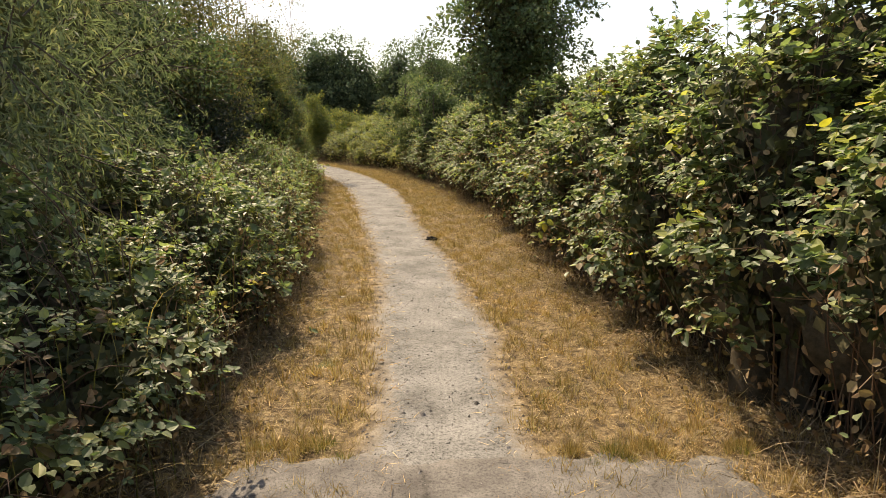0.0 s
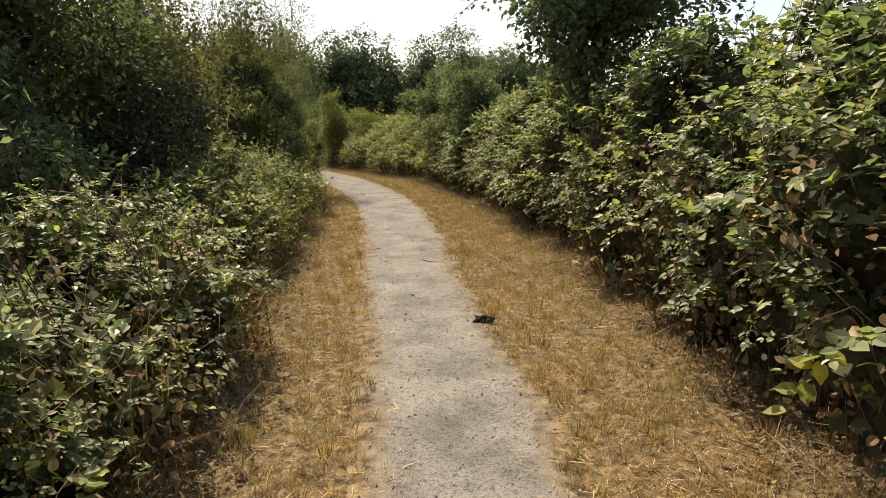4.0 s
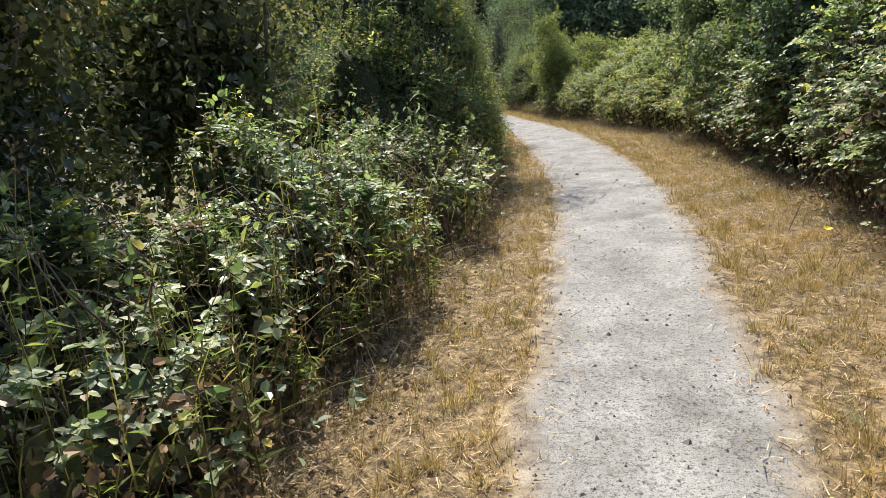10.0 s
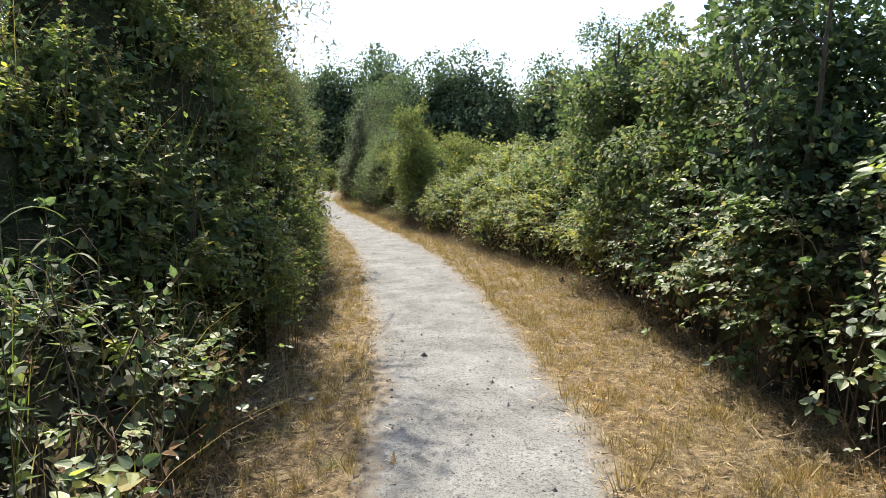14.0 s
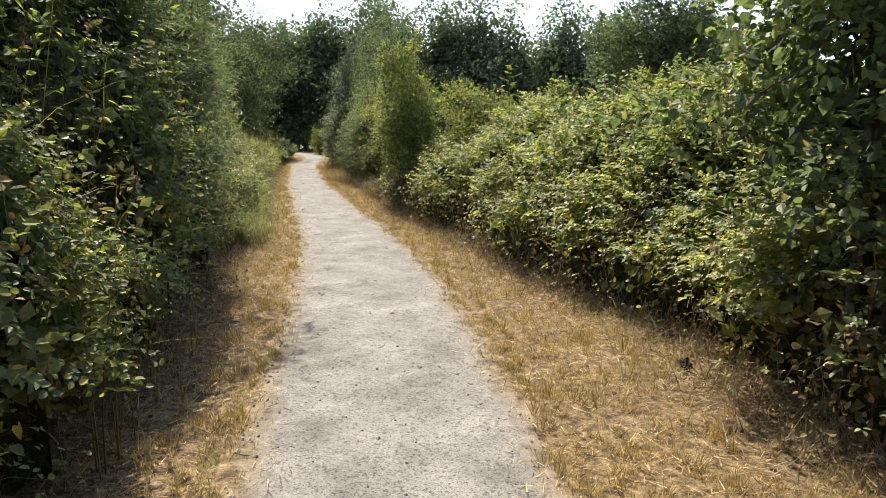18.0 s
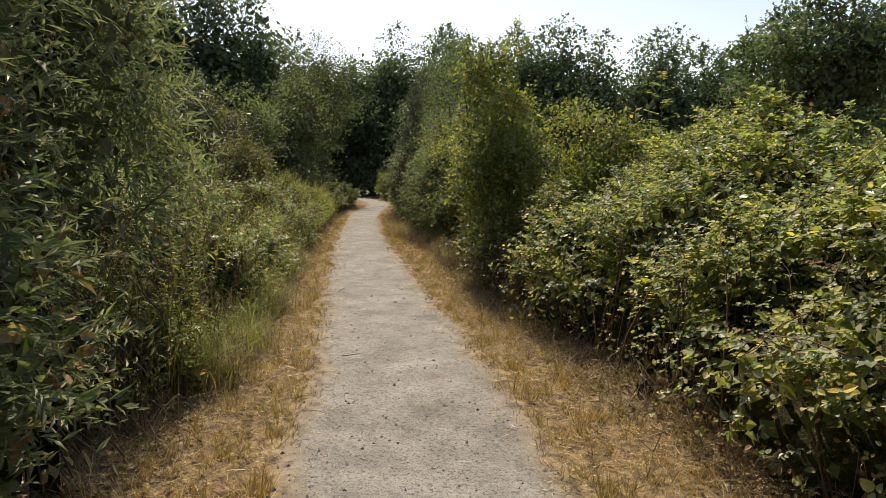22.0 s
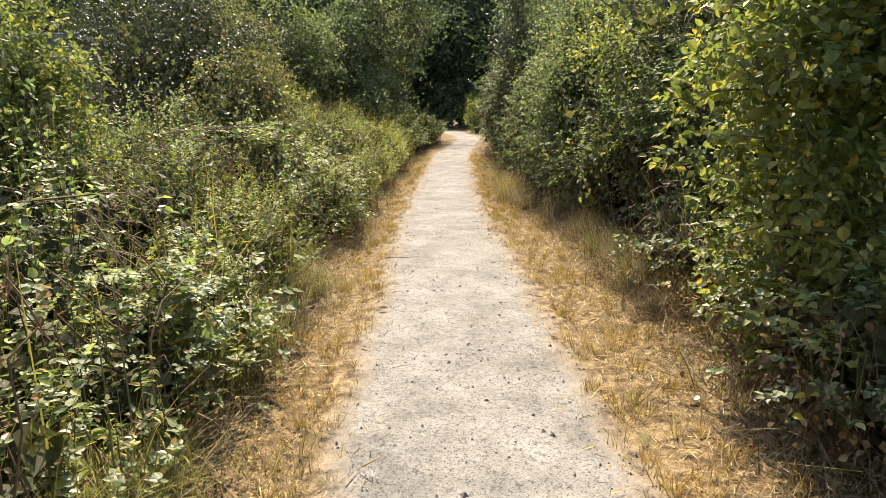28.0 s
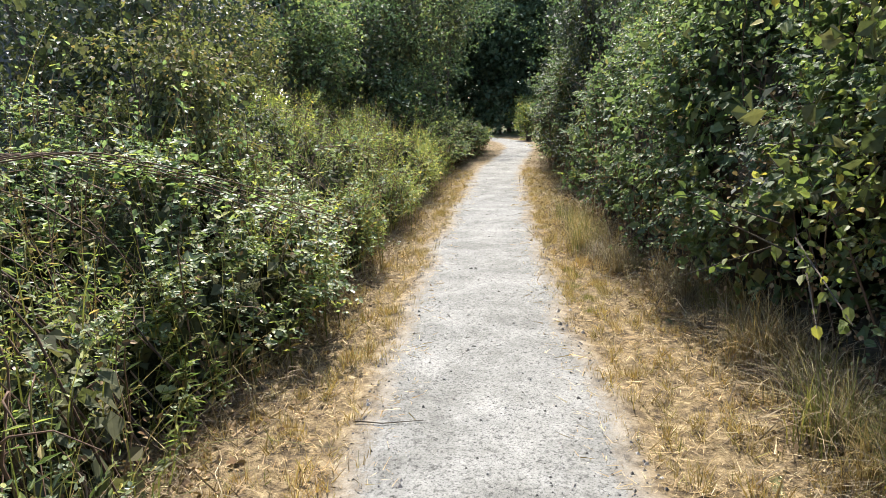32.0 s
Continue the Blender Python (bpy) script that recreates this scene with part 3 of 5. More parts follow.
    # leaves, set along short arching sprays
    for share, shape, mat, pname in kinds:
        per = 7 if isinstance(shape, str) else 11
        c = max(3, int(total * share * 1.25 / per))
        u, a = g.uniform(u0, u1, c), g.beta(1.15, 1.0, c)
        p, nrm = surface(u, a, 0.1)
        keep = g.uniform(size=c) < np.clip(solid + 0.5 * hollow(p), 0.12, 1)
        p, nrm = p[keep], nrm[keep]
        c = len(p)
        ln = (g.uniform(0.16, 0.5, c) * (1.0 if size > 0.045 else 0.8))[:, None, None]
        head = unit(nrm * 0.75 + g.normal(0, 0.5, (c, 3)) + np.array([0, 0, 0.4 + upright]))[:, None]
        across_ = unit(np.cross(head, np.array([0, 0, 1.0]) + g.normal(0, 0.2, (c, 1, 3))))
        t = ((np.arange(per) + g.uniform(0, 0.8, (c, per))) / per)[..., None]
        q = p[:, None] + ln * (head * t - np.array([0, 0, 0.42 - 0.3 * upright]) * t**2)
        flip = np.where(np.arange(per) % 2, 1.0, -1.0)[None, :, None]
        way = across_ * flip * 0.8 + head * 0.55 - np.array([0, 0, 0.22]) * (1 - upright) + g.normal(0, 0.28, (c, per, 3))
        face = np.array([0, 0, 0.55 + 0.4 * layer]) + nrm[:, None] * (0.38 + 0.8 * (0.75 - layer)) + g.normal(0, 0.27, (c, per, 3))
        s = np.clip(size * (0.72 if shape == "small trefoil" else 1) * g.lognormal(0, size_spread * 0.6, (c, 1)) * (1.2 - 0.5 * t[..., 0]) * g.lognormal(0, 0.16, (c, per)), 0.018, size * 1.6)
        q, way, face, s = q.reshape(-1, 3), way.reshape(-1, 3), face.reshape(-1, 3), s.ravel()
        # the lowest part stays bare
        keep = g.uniform(size=len(q)) < np.clip((q[:, 2] - clear) / 0.3, 0.05, 1)
        q, way, face, s = q[keep], way[keep], face[keep], s[keep]
        if isinstance(shape, str):
            v, f = trefoils(q - origin, way, face, s, LEAFLET if shape == "trefoil" else LEAF)
        else:
            v, f = leaves(shape, q - origin, way, face, s * (0.88 if len(shape[0]) in (4, 6) and shape is not LANCE else 1))
        part(pname, mesh_of(pname, v, f, mat), base, kind="stuff")

    # stems
    if canes:
        u, a = g.uniform(u0 + 0.1, u1 - 0.1, canes), g.uniform(0.15, 0.95, canes)
        p, nrm = surface(u, a)
        x, y = spot(u + g.normal(0, 0.25, canes), side * (foot_of(u) + back + g.uniform(0.05, 0.5, canes)))
        root = np.stack([x, y, 0 * x], -1)
        tip = p + nrm * g.uniform(0.0, 0.16, canes)[:, None]
        t = np.linspace(0, 1, 7)[None, :, None]
        lift = np.array([0, 0, 1.0]) * (g.uniform(0.15, 0.5, canes)[:, None, None])
        c = root[:, None] * (1 - t) + tip[:, None] * t + lift * np.sin(np.pi * t) + g.normal(0, 0.02, (canes, 7, 3))
        v, f = tubes(c - origin, g.uniform(0.004, 0.008, canes), 0.002, 4)
        part("cane", mesh_of("cane", v, f, CANE, True), base, "thin arching woody stems", kind="stuff")
    # dead growth along the foot
    if dead:
        c = int(dead * (u1 - u0))
        u = g.uniform(u0, u1, c)
        x, y = spot(u, side * (foot_of(u) + back + g.normal(0.06 if side < 0 else -0.02, 0.15 if side < 0 else 0.22, c)))
        p = np.stack([x, y, 0 * x + g.uniform(0.0, 0.03, c)], -1)
        way = g.normal(0, 0.75, (c, 3)) + np.array([0, 0, 0.25])
        way[:, 2] = np.abs(way[:, 2])
        v, f = leaves(BLADE, p - origin, way, g.normal(size=(c, 3)), np.clip(g.gamma(2.6, 0.045, c) + 0.03, 0, 0.24), 0.035)
        part("dead_stalk", mesh_of("dead_stalk", v, f, DEADSTALK), base, "dry grey-brown stalks at the foot", kind="stuff")
        c = int(dead * 0.11 * (u1 - u0))
        u = g.uniform(u0, u1, c)
        x, y = spot(u, side * (foot_of(u) + back + g.normal(0.1 if side < 0 else 0.02, 0.13 if side < 0 else 0.2, c)))
        root = np.stack([x, y, 0 * x + 0.005], -1)
        t = np.linspace(0, 1, 5)[None, :, None]
        way = g.normal(0, 1, (c, 1, 3)) * np.array([1, 1, 0.15])
        lift = np.array([0, 0, 1.0]) * g.gamma(1.6, 0.09, (c, 1, 1))
        stem_ = root[:, None] + unit(way) * g.uniform(0.12, 0.42, (c, 1, 1)) * t + lift * np.sin(np.pi * t * g.uniform(0.5, 1, (c, 1, 1))) + g.normal(0, 0.012, (c, 5, 3))
        stem_[..., 2] = np.maximum(stem_[..., 2], 0.004)
        v, f = tubes(stem_ - origin, g.uniform(0.0015, 0.0035, c), 0.001, 3)
        part("dry_stem", mesh_of("dry_stem", v, f, DEADSTALK), base, "tangled dry brown stems lying at the foot", kind="stuff")
        c = int(dead * 0.9 * (u1 - u0))
        u = g.uniform(u0, u1, c)
        p, nrm = surface(u, g.beta(1.0, 1.6, c) * 0.4, 0.04)
        p = p + g.normal(0, 0.05, p.shape)
        p[:, 2] = np.maximum(p[:, 2], 0.015)
        v, f = leaves(LEAF, p - origin, g.normal(0, 0.6, (c, 3)) - np.array([0, 0, 0.5]), nrm + g.normal(0, 0.5, (c, 3)), size * g.uniform(0.4, 0.95, c))
        part("withered_leaf", mesh_of("withered_leaf", v, f, DEADLEAF), base, "brown withered leaves low down", kind="stuff")
    # upright shoots on top
    if spikes:
        u, a = g.uniform(u0 + 0.2, u1 - 0.2, spikes), g.uniform(0.35, 1, spikes)
        p, nrm = surface(u, a)
        ln = g.uniform(*shoots, spikes)
        bend = g.normal(0, 0.35, (spikes, 1, 3)) * np.array([1, 1, 0.2])
        t = np.linspace(0, 1, 5)[None, :, None]
        c = p[:, None] - nrm[:, None] * 0.1 + ln[:, None, None] * (t * (np.array([0, 0, 1.0]) + 0.3 * nrm[:, None]) + t**2 * bend)
        v, f = tubes(c - origin, 0.004, 0.0015, 3)
        part("shoot", mesh_of("shoot", v, f, CANE, True), base, "new shoots standing up out of the top", kind="stuff")
        rep = 9
        tt = g.uniform(0.25, 1, (spikes, rep, 1))
        q2 = (p[:, None] - nrm[:, None] * 0.1 + ln[:, None, None] * (tt * (np.array([0, 0, 1.0]) + 0.3 * nrm[:, None]) + tt**2 * bend)).reshape(-1, 3)
        v, f = leaves(LEAF if isinstance(kinds[0][1], str) else kinds[0][1], q2 - origin, g.normal(0, 1, q2.shape) + np.array([0, 0, 0.2]), np.array([0, 0, 1.0]) + g.normal(0, 0.5, q2.shape), size * g.uniform(0.6, 1.2, len(q2)))
        part("shoot_leaves", mesh_of("shoot_leaves", v, f, kinds[0][2]), base, kind="stuff")
    # long grass arching out
    if blades:
        u, a = g.uniform(u0, u1, blades), g.beta(1.0, 1.5, blades)
        p, nrm = surface(u, a, 0.14)
        p[:, 2] = np.maximum(p[:, 2] - 0.1, 0)
        ang = g.uniform(0, 2 * np.pi, blades)
        out = np.stack([np.cos(ang), np.sin(ang), 0 * ang], -1) + nrm * 0.8
        ln, reach = g.uniform(0.25, 0.65, blades), g.uniform(0.1, 0.9, blades)[:, None, None]
        t = np.linspace(0, 1, 5)[None, :, None]
        mid_ = p[:, None] + ln[:, None, None] * (out[:, None] * (reach * t**1.8) + np.array([0, 0, 1.0]) * (t * (1.1 - 0.7 * reach * t)))
        wide_ = np.stack([-np.sin(ang), np.cos(ang), 0 * ang], -1)[:, None] * (0.004 * (1 - 0.85 * t))
        v = np.concatenate([mid_ - wide_, mid_ + wide_], 1).reshape(-1, 3)
        i, j = np.meshgrid(np.arange(blades), np.arange(4), indexing="ij")
        q = i * 10 + j
        part("grass_blade", mesh_of("grass_blade", v - origin, np.stack([q, q + 5, q + 6, q + 1], -1).reshape(-1, 4), GREENGRASS), base, "long grass arching out of the weeds", kind="stuff")
    # upright weeds growing through
    if stalks:
        shape, mat = stalk_leaf or (LANCE, WEED)
        u, a = g.uniform(u0, u1, stalks), g.uniform(0.08, 0.9, stalks)
        p, nrm = surface(u, a)
        top = p[:, 2] + g.gamma(2.0, 0.11, stalks) + 0.08
        root = np.stack([p[:, 0], p[:, 1], 0 * top], -1)
        tilt = g.normal(0, 0.1, (stalks, 1, 3)) * np.array([1, 1, 0])
        t = np.linspace(0, 1, 6)[None, :, None]
        c = root[:, None] + (t * np.array([0, 0, 1.0]) + t**2 * tilt) * top[:, None, None]
        v, f = tubes(c - origin, 0.005, 0.002, 3)
        part("stalk", mesh_of("stalk", v, f, GREENGRASS, True), base, "upright green weed stalks", kind="stuff")
        per = 16
        tt = (g.uniform(0.3, 1, (stalks, per, 1)))
        q2 = (root[:, None] + (tt * np.array([0, 0, 1.0]) + tt**2 * tilt) * top[:, None, None]).reshape(-1, 3)
        ang = g.uniform(0, 2 * np.pi, len(q2))
        way = np.stack([np.cos(ang), np.sin(ang), g.normal(0.1, 0.35, len(q2))], -1)
        v, f = leaves(shape, q2 - origin, way, np.array([0, 0, 1.0]) + g.normal(0, 0.3, q2.shape), stalk_size * (0.105 - 0.06 * (tt.ravel() - 0.3)) * g.uniform(0.7, 1.2, len(q2)))
        part("stalk_leaves", mesh_of("stalk_leaves", v, f, mat), base, kind="stuff")
        heads = g.permutation(stalks)[: stalks // 3]
        tipp = (root + (np.array([0, 0, 1.0]) + tilt[:, 0]) * top[:, None])[heads]
        q2 = np.repeat(tipp, 14, 0) + g.normal(0, 1, (14 * len(heads), 3)) * np.array([0.012, 0.012, 0.05])
        v, f = leaves(DIAMOND, q2 - origin, g.normal(0, 0.6, q2.shape) + np.array([0, 0, 0.8]), g.normal(size=q2.shape), 0.022)
        part("seed_head", mesh_of("seed_head", v, f, DEADLEAF), base, "brown seed heads of the weeds", kind="stuff")
    return base


DEADSTALK = leaf_material("dead_stalk", [(0, (0.175, 0.125, 0.088)), (0.6, (0.338, 0.25, 0.175)), (1, (0.575, 0.463, 0.325))], 0.8, 0.2, 0.1)


# ---- trees and shrubs ----
def tree(name, label, category, x, y, height, radius, clear, shape, mat, size, count, seed, trunk=0.07, clumps=34, stems=1, group="", squash=1.0, droop=0.0, bare=0, core=0.52, tall=0.85, fill=None):
    """A trunk or several stems with limbs, and a crown of leaf clumps between clear and height metres."""
    g = np.random.default_rng(seed)
    base = thing(name, x, y, label, category, group)
    # clump centres fill an uneven egg
    mid, half = (clear + height) / 2, (height - clear) / 2
    c = unit(g.normal(size=(clumps, 3))) * g.uniform(0.35, 0.98, (clumps, 1)) ** 0.6
    lob = waves(seed + 5, 1.3)
    c = c * (1 + 0.2 * lob(c))[:, None]
    taper = 1 - 0.28 * np.clip(c[:, 2], 0, 1)
    cen = np.stack([c[:, 0] * radius * taper * 0.9, c[:, 1] * radius * taper * squash * 0.9, mid + c[:, 2] * half * 0.92], -1)
    # stems and limbs
    roots = np.stack([g.normal(0, 0.06 * (stems > 1) * radius * 2, stems), g.normal(0, 0.06 * (stems > 1) * radius * 2, stems), np.full(stems, -0.05)], -1)
    tops = np.stack([g.normal(0, radius * (0.06 + 0.25 * (stems > 1)), stems), g.normal(0, radius * (0.06 + 0.25 * (stems > 1)), stems), height * g.uniform(0.72, 0.9, stems)], -1)
    t = np.linspace(0, 1, 9)[None, :, None]
    wig = np.cumsum(g.normal(0, 0.018 * height / 3, (stems, 9, 3)), 1) * np.array([1, 1, 0.1])
    stem = roots[:, None] * (1 - t) + tops[:, None] * t + wig
    for one in stem:
        v, f = tubes(one[None], trunk, trunk * 0.25, 7)
        part("trunk" if stems == 1 else "stem", mesh_of("trunk", v, f, BARK, True), base, "grey-brown bark")
    k = min(clumps, 26)
    pick = g.permutation(clumps)[:k]
    which = g.integers(0, stems, k)
    frac = np.clip((cen[pick, 2] - 0.35 * np.hypot(cen[pick, 0], cen[pick, 1])) / (height * 0.85), 0.08, 0.95)
    idx = (frac * 8).astype(int)
    start = stem[which, idx]
    t = np.linspace(0, 1, 5)[None, :, None]
    limb = start[:, None] * (1 - t) + cen[pick][:, None] * t + np.array([0, 0, 0.12]) * np.sin(np.pi * t) * radius + g.normal(0, 0.02, (k, 5, 3))
    v, f = tubes(limb, trunk * 0.3, trunk * 0.07, 4)
    part("limb", mesh_of("limb", v, f, BARK, True), base, "branches reaching into the crown", kind="stuff")
    # larger filler leaves close the crown; darker fills carry its inner shade
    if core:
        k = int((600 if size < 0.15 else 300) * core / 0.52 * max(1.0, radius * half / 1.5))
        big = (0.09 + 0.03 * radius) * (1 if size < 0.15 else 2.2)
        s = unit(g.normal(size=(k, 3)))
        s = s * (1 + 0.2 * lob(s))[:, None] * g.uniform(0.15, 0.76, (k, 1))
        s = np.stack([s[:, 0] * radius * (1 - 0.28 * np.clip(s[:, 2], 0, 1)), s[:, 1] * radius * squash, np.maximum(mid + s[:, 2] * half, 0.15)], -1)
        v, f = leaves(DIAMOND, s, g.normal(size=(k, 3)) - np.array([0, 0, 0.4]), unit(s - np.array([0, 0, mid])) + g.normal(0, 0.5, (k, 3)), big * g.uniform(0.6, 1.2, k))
        part("inner_crown", mesh_of("inner_crown", v, f, fill or INNER), base, "filler leaves inside the crown, mostly in a shade-dark tone", kind="stuff")
    # leaf clumps: a domed cloud of leaves round each centre, and loose sprigs that stand out of it
    girth = radius * 0.37 * math.sqrt(34 / clumps) * max(1.0, half / radius) ** 0.3
    rr = girth * g.uniform(0.65, 1.3, clumps)
    size_w = rr**2 / (rr**2).sum()
    n1 = int(count * 0.86)
    own = g.choice(clumps, n1, p=size_w)
    w = unit(g.normal(size=(n1, 3)))
    w[:, 2] = np.where(g.uniform(size=n1) < 0.6, np.abs(w[:, 2]), w[:, 2])
    p1 = cen[own] + w * (rr[own] * g.uniform(0.1, 1, n1) ** 0.4)[:, None] * np.array([1, 1, tall])
    d1 = w * 0.6 + g.normal(0, 0.6, (n1, 3)) + np.array([0, 0, -0.25 - droop])
    f1 = w * 0.6 + np.array([0, 0, 0.7]) + g.normal(0, 0.38, (n1, 3))
    per = 12
    tw = max(8, (count - n1) // per)
    own = g.integers(0, clumps, tw)
    out = unit(cen[own] - np.array([0, 0, mid]) + g.normal(0, 0.3, (tw, 3)))
    a = cen[own] + out * (rr[own] * 0.7)[:, None] * np.array([1, 1, tall])
    a[:, 2] = np.maximum(a[:, 2], 0.08)
    ln = g.uniform(0.4, 1.1, tw) * min(0.42 * radius, 0.6)
    way = unit(out + g.normal(0, 0.4, (tw, 3)) + np.array([0, 0, 0.35 + 0.5 * (tall > 1) - droop]))
    t = g.uniform(0, 1, (tw, per, 1))
    p2 = a[:, None] + way[:, None] * ln[:, None, None] * t + np.array([0, 0, -droop * 0.5]) * t**2 * ln[:, None, None] + g.normal(0, size * 0.35, (tw, per, 3))
    d2 = way[:, None] * 0.7 + g.normal(0, 0.6, (tw, per, 3)) + np.array([0, 0, -0.25 - droop])
    f2 = np.array([0, 0, 0.8]) + np.repeat(out, per, 0) * 0.5 + g.normal(0, 0.4, (tw * per, 3))
    p, d, nn = np.concatenate([p1, p2.reshape(-1, 3)]), np.concatenate([d1, d2.reshape(-1, 3)]), np.concatenate([f1, f2])
    p[:, 2] = np.maximum(p[:, 2], 0.05)
    v, f = leaves(shape, p, d, nn, size * g.lognormal(0, 0.25, len(p)))
    part("crown", mesh_of("crown", v, f, mat), base, kind="stuff")
    far = np.stack([a, a + way * (ln * 0.55)[:, None], a + way * ln[:, None]], 1)[: 160 if size < 0.12 else 24]
    v, f = tubes(far, 0.004 + size * 0.03, 0.002, 3)
    part("twig", mesh_of("twig", v, f, BARK, True), base, kind="stuff")
    if bare:
        b = np.stack([g.normal(0, radius * 0.5, bare), g.normal(0, radius * 0.5, bare), np.full(bare, height * 0.8)], -1)
        e = b + np.stack([g.normal(0, 0.3, bare), g.normal(0, 0.3, bare), g.uniform(0.25, 0.5, bare) * height], -1)
        t = np.linspace(0, 1, 6)[None, :, None]
        v, f = tubes(b[:, None] * (1 - t) + e[:, None] * t + g.normal(0, 0.03, (bare, 6, 3)), 0.012, 0.003, 4)
        part("bare_branch", mesh_of("bare_branch", v, f, BARK, True), base, "leafless grey twigs above the crown", kind="stuff")
    return base


BRAMBLES = [(0.21, "trefoil", BRAMBLE, "leaves"), (0.4, "small trefoil", BRAMBLE, "small_leaves"), (0.24, LEAF, BRAMBLE, "single_leaves"), (0.06, LEAF, LIME, "young_leaves"), (0.06, LEAF, DEADLEAF, "brown_leaves"), (0.018, LEAFLET, YELLOWING, "yellowing_leaves")]
# right of the path: a tall bramble hedge
for n, (a, b, h) in enumerate([(-2, 1.2, 2.4), (1.0, 3.9, 2.42), (3.7, 6.6, 2.42), (6.4, 9.2, 2.3), (9.0, 11.8, 2.15), (11.6, 14.6, 2.1), (14.4, 17.4, 2.1), (17.2, 20.2, 2.1), (20.0, 23.5, 2.0)]):
    thicket("bramble_bush", "tall bramble bush with glossy green and yellowing leaves", "bramble", "brambles along the path", 1, a, b, h, 1.3, BRAMBLES, 130 if n == 0 else 470 if n < 6 else 620, 0.07 if n < 5 else 0.064 if n < 6 else 0.058, 300 + n, inside=0.46 if n < 6 else 0.34, solid=0.72 if n < 6 else 1.05, canes=110, spikes=50, back=0.1, bulge=0.36 if n < 3 else 0.45 if n == 4 else 0.25, lumps=0.17, dead=300, size_spread=0.42, shoots=(0.1, 0.4), clear=0.75 if n < 2 else 0.36)
# LIME gives the mound its yellow-green and paints in part of its sunlight
MOUND = [(0.12, "trefoil", BRAMBLE, "leaves"), (0.1, "trefoil", LIME, "sun_toned_leaves"), (0.16, "small trefoil", BRAMBLE, "small_leaves"), (0.16, "small trefoil", LIME, "small_sun_toned_leaves"), (0.12, LEAF, WILLOW, "single_leaves"), (0.4, LEAF, LIME, "young_leaves"), (0.05, LEAF, DEADLEAF, "brown_leaves"), (0.02, LEAFLET, YELLOWING, "yellowing_leaves")]
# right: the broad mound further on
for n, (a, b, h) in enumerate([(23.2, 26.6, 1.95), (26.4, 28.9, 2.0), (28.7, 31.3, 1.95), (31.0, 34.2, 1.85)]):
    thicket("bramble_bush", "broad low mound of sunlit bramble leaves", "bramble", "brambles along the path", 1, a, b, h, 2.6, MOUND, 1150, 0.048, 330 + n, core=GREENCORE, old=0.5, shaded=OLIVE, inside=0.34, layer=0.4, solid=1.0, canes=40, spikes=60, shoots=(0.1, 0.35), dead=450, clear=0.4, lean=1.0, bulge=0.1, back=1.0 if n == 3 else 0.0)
thicket("bramble_bush", "low straggling bramble with yellow leaves over dry stalks", "bramble", "brambles along the path", 1, 31.6, 35.0, (0.95, 1.15), 1.3, [(0.3, "trefoil", BRAMBLE, "leaves"), (0.3, "small trefoil", BRAMBLE, "small_leaves"), (0.25, DIAMOND, LIME, "young_leaves"), (0.05, OVAL, YELLOWING, "yellowing_leaves")], 520, 0.047, 345, canes=50, spikes=50, lean=0.7, back=0.12, dead=700, clear=0.22, blades=200)
# left: low brambles and nettles
for n, (a, b, h) in enumerate([(-2, 1.6, 1.3), (1.4, 4.2, 1.25), (4.0, 6.9, 1.25), (6.7, 9.6, 1.1), (9.4, 12.3, 0.92), (12.1, 14.9, 1.0), (14.7, 17.3, 1.1), (17.1, 19.8, 1.0)]):
    thicket("bramble_bush", "low spreading bramble bush in part shade", "bramble", "brambles along the path", -1, a, b, h, 1.5, BRAMBLES if n > 3 else BRAMBLES[:-1], 480 if n else 120, 0.066 if n in (4, 5, 6) else 0.06, 350 + n, canes=50, spikes=40, lean=0.62 if 1 < n < 6 else 0.75, layer=0.45 if 1 < n < 6 else 0.75, shoots=(0.15, 0.5), stalks=90 if n in (5, 6) else 26 if n in (1, 2, 7) else 8, blades=170 if n in (5, 6) else 120, stalk_leaf=(LANCE, WEED) if n in (5, 6) else (LANCE, WILLOW), dead=280, bulge=0.04, clear=0.42 if n > 3 else 0.28, back=-0.2 if n == 7 else 0.12 if n > 3 else -0.02)
thicket("willow_thicket", "tall thicket of willow stems with narrow grey-green leaves", "bush", "bushes along the path", -1, 25.6, 28.0, (3.9, 4.2), 1.5, [(0.92, LANCE, WILLOW, "leaves"), (0.08, NETTLE, SHRUB, "broad_leaves")], 1500, 0.08, 396, canes=90, bulge=0.1, lumps=0.2, spikes=110, upright=0.3, lean=0.3, old=0.8, inside=0.34, shoots=(0.3, 1.2), back=0.15, solid=1.35, core=GREENCORE, layer=0.15, shaded=SHRUB)
TRAILING = [(0.2, "trefoil", BRAMBLE, "leaves"), (0.3, "small trefoil", BRAMBLE, "small_leaves"), (0.2, LANCE, WEED, "narrow_leaves"), (0.2, NETTLE, WEED, "nettle_leaves"), (0.04, LEAF, DEADLEAF, "brown_leaves"), (0.02, LEAFLET, YELLOWING, "yellowing_leaves")]
GRASSY = [(0.5, LANCE, LIME, "narrow_leaves"), (0.25, LANCE, WEED, "leaves"), (0.25, LEAF, LIME, "young_leaves"), (0.1, "small trefoil", BRAMBLE, "bramble_leaves")]
WEEDS = [(0.4, LANCE, WEED, "narrow_leaves"), (0.34, NETTLE, WEED, "leaves"), (0.14, "small trefoil", BRAMBLE, "bramble_leaves"), (0.1, NETTLE, WILLOW, "grey_leaves"), (0.05, NETTLE, LIME, "young_leaves"), (0.07, LANCE, DEADLEAF, "brown_leaves")]
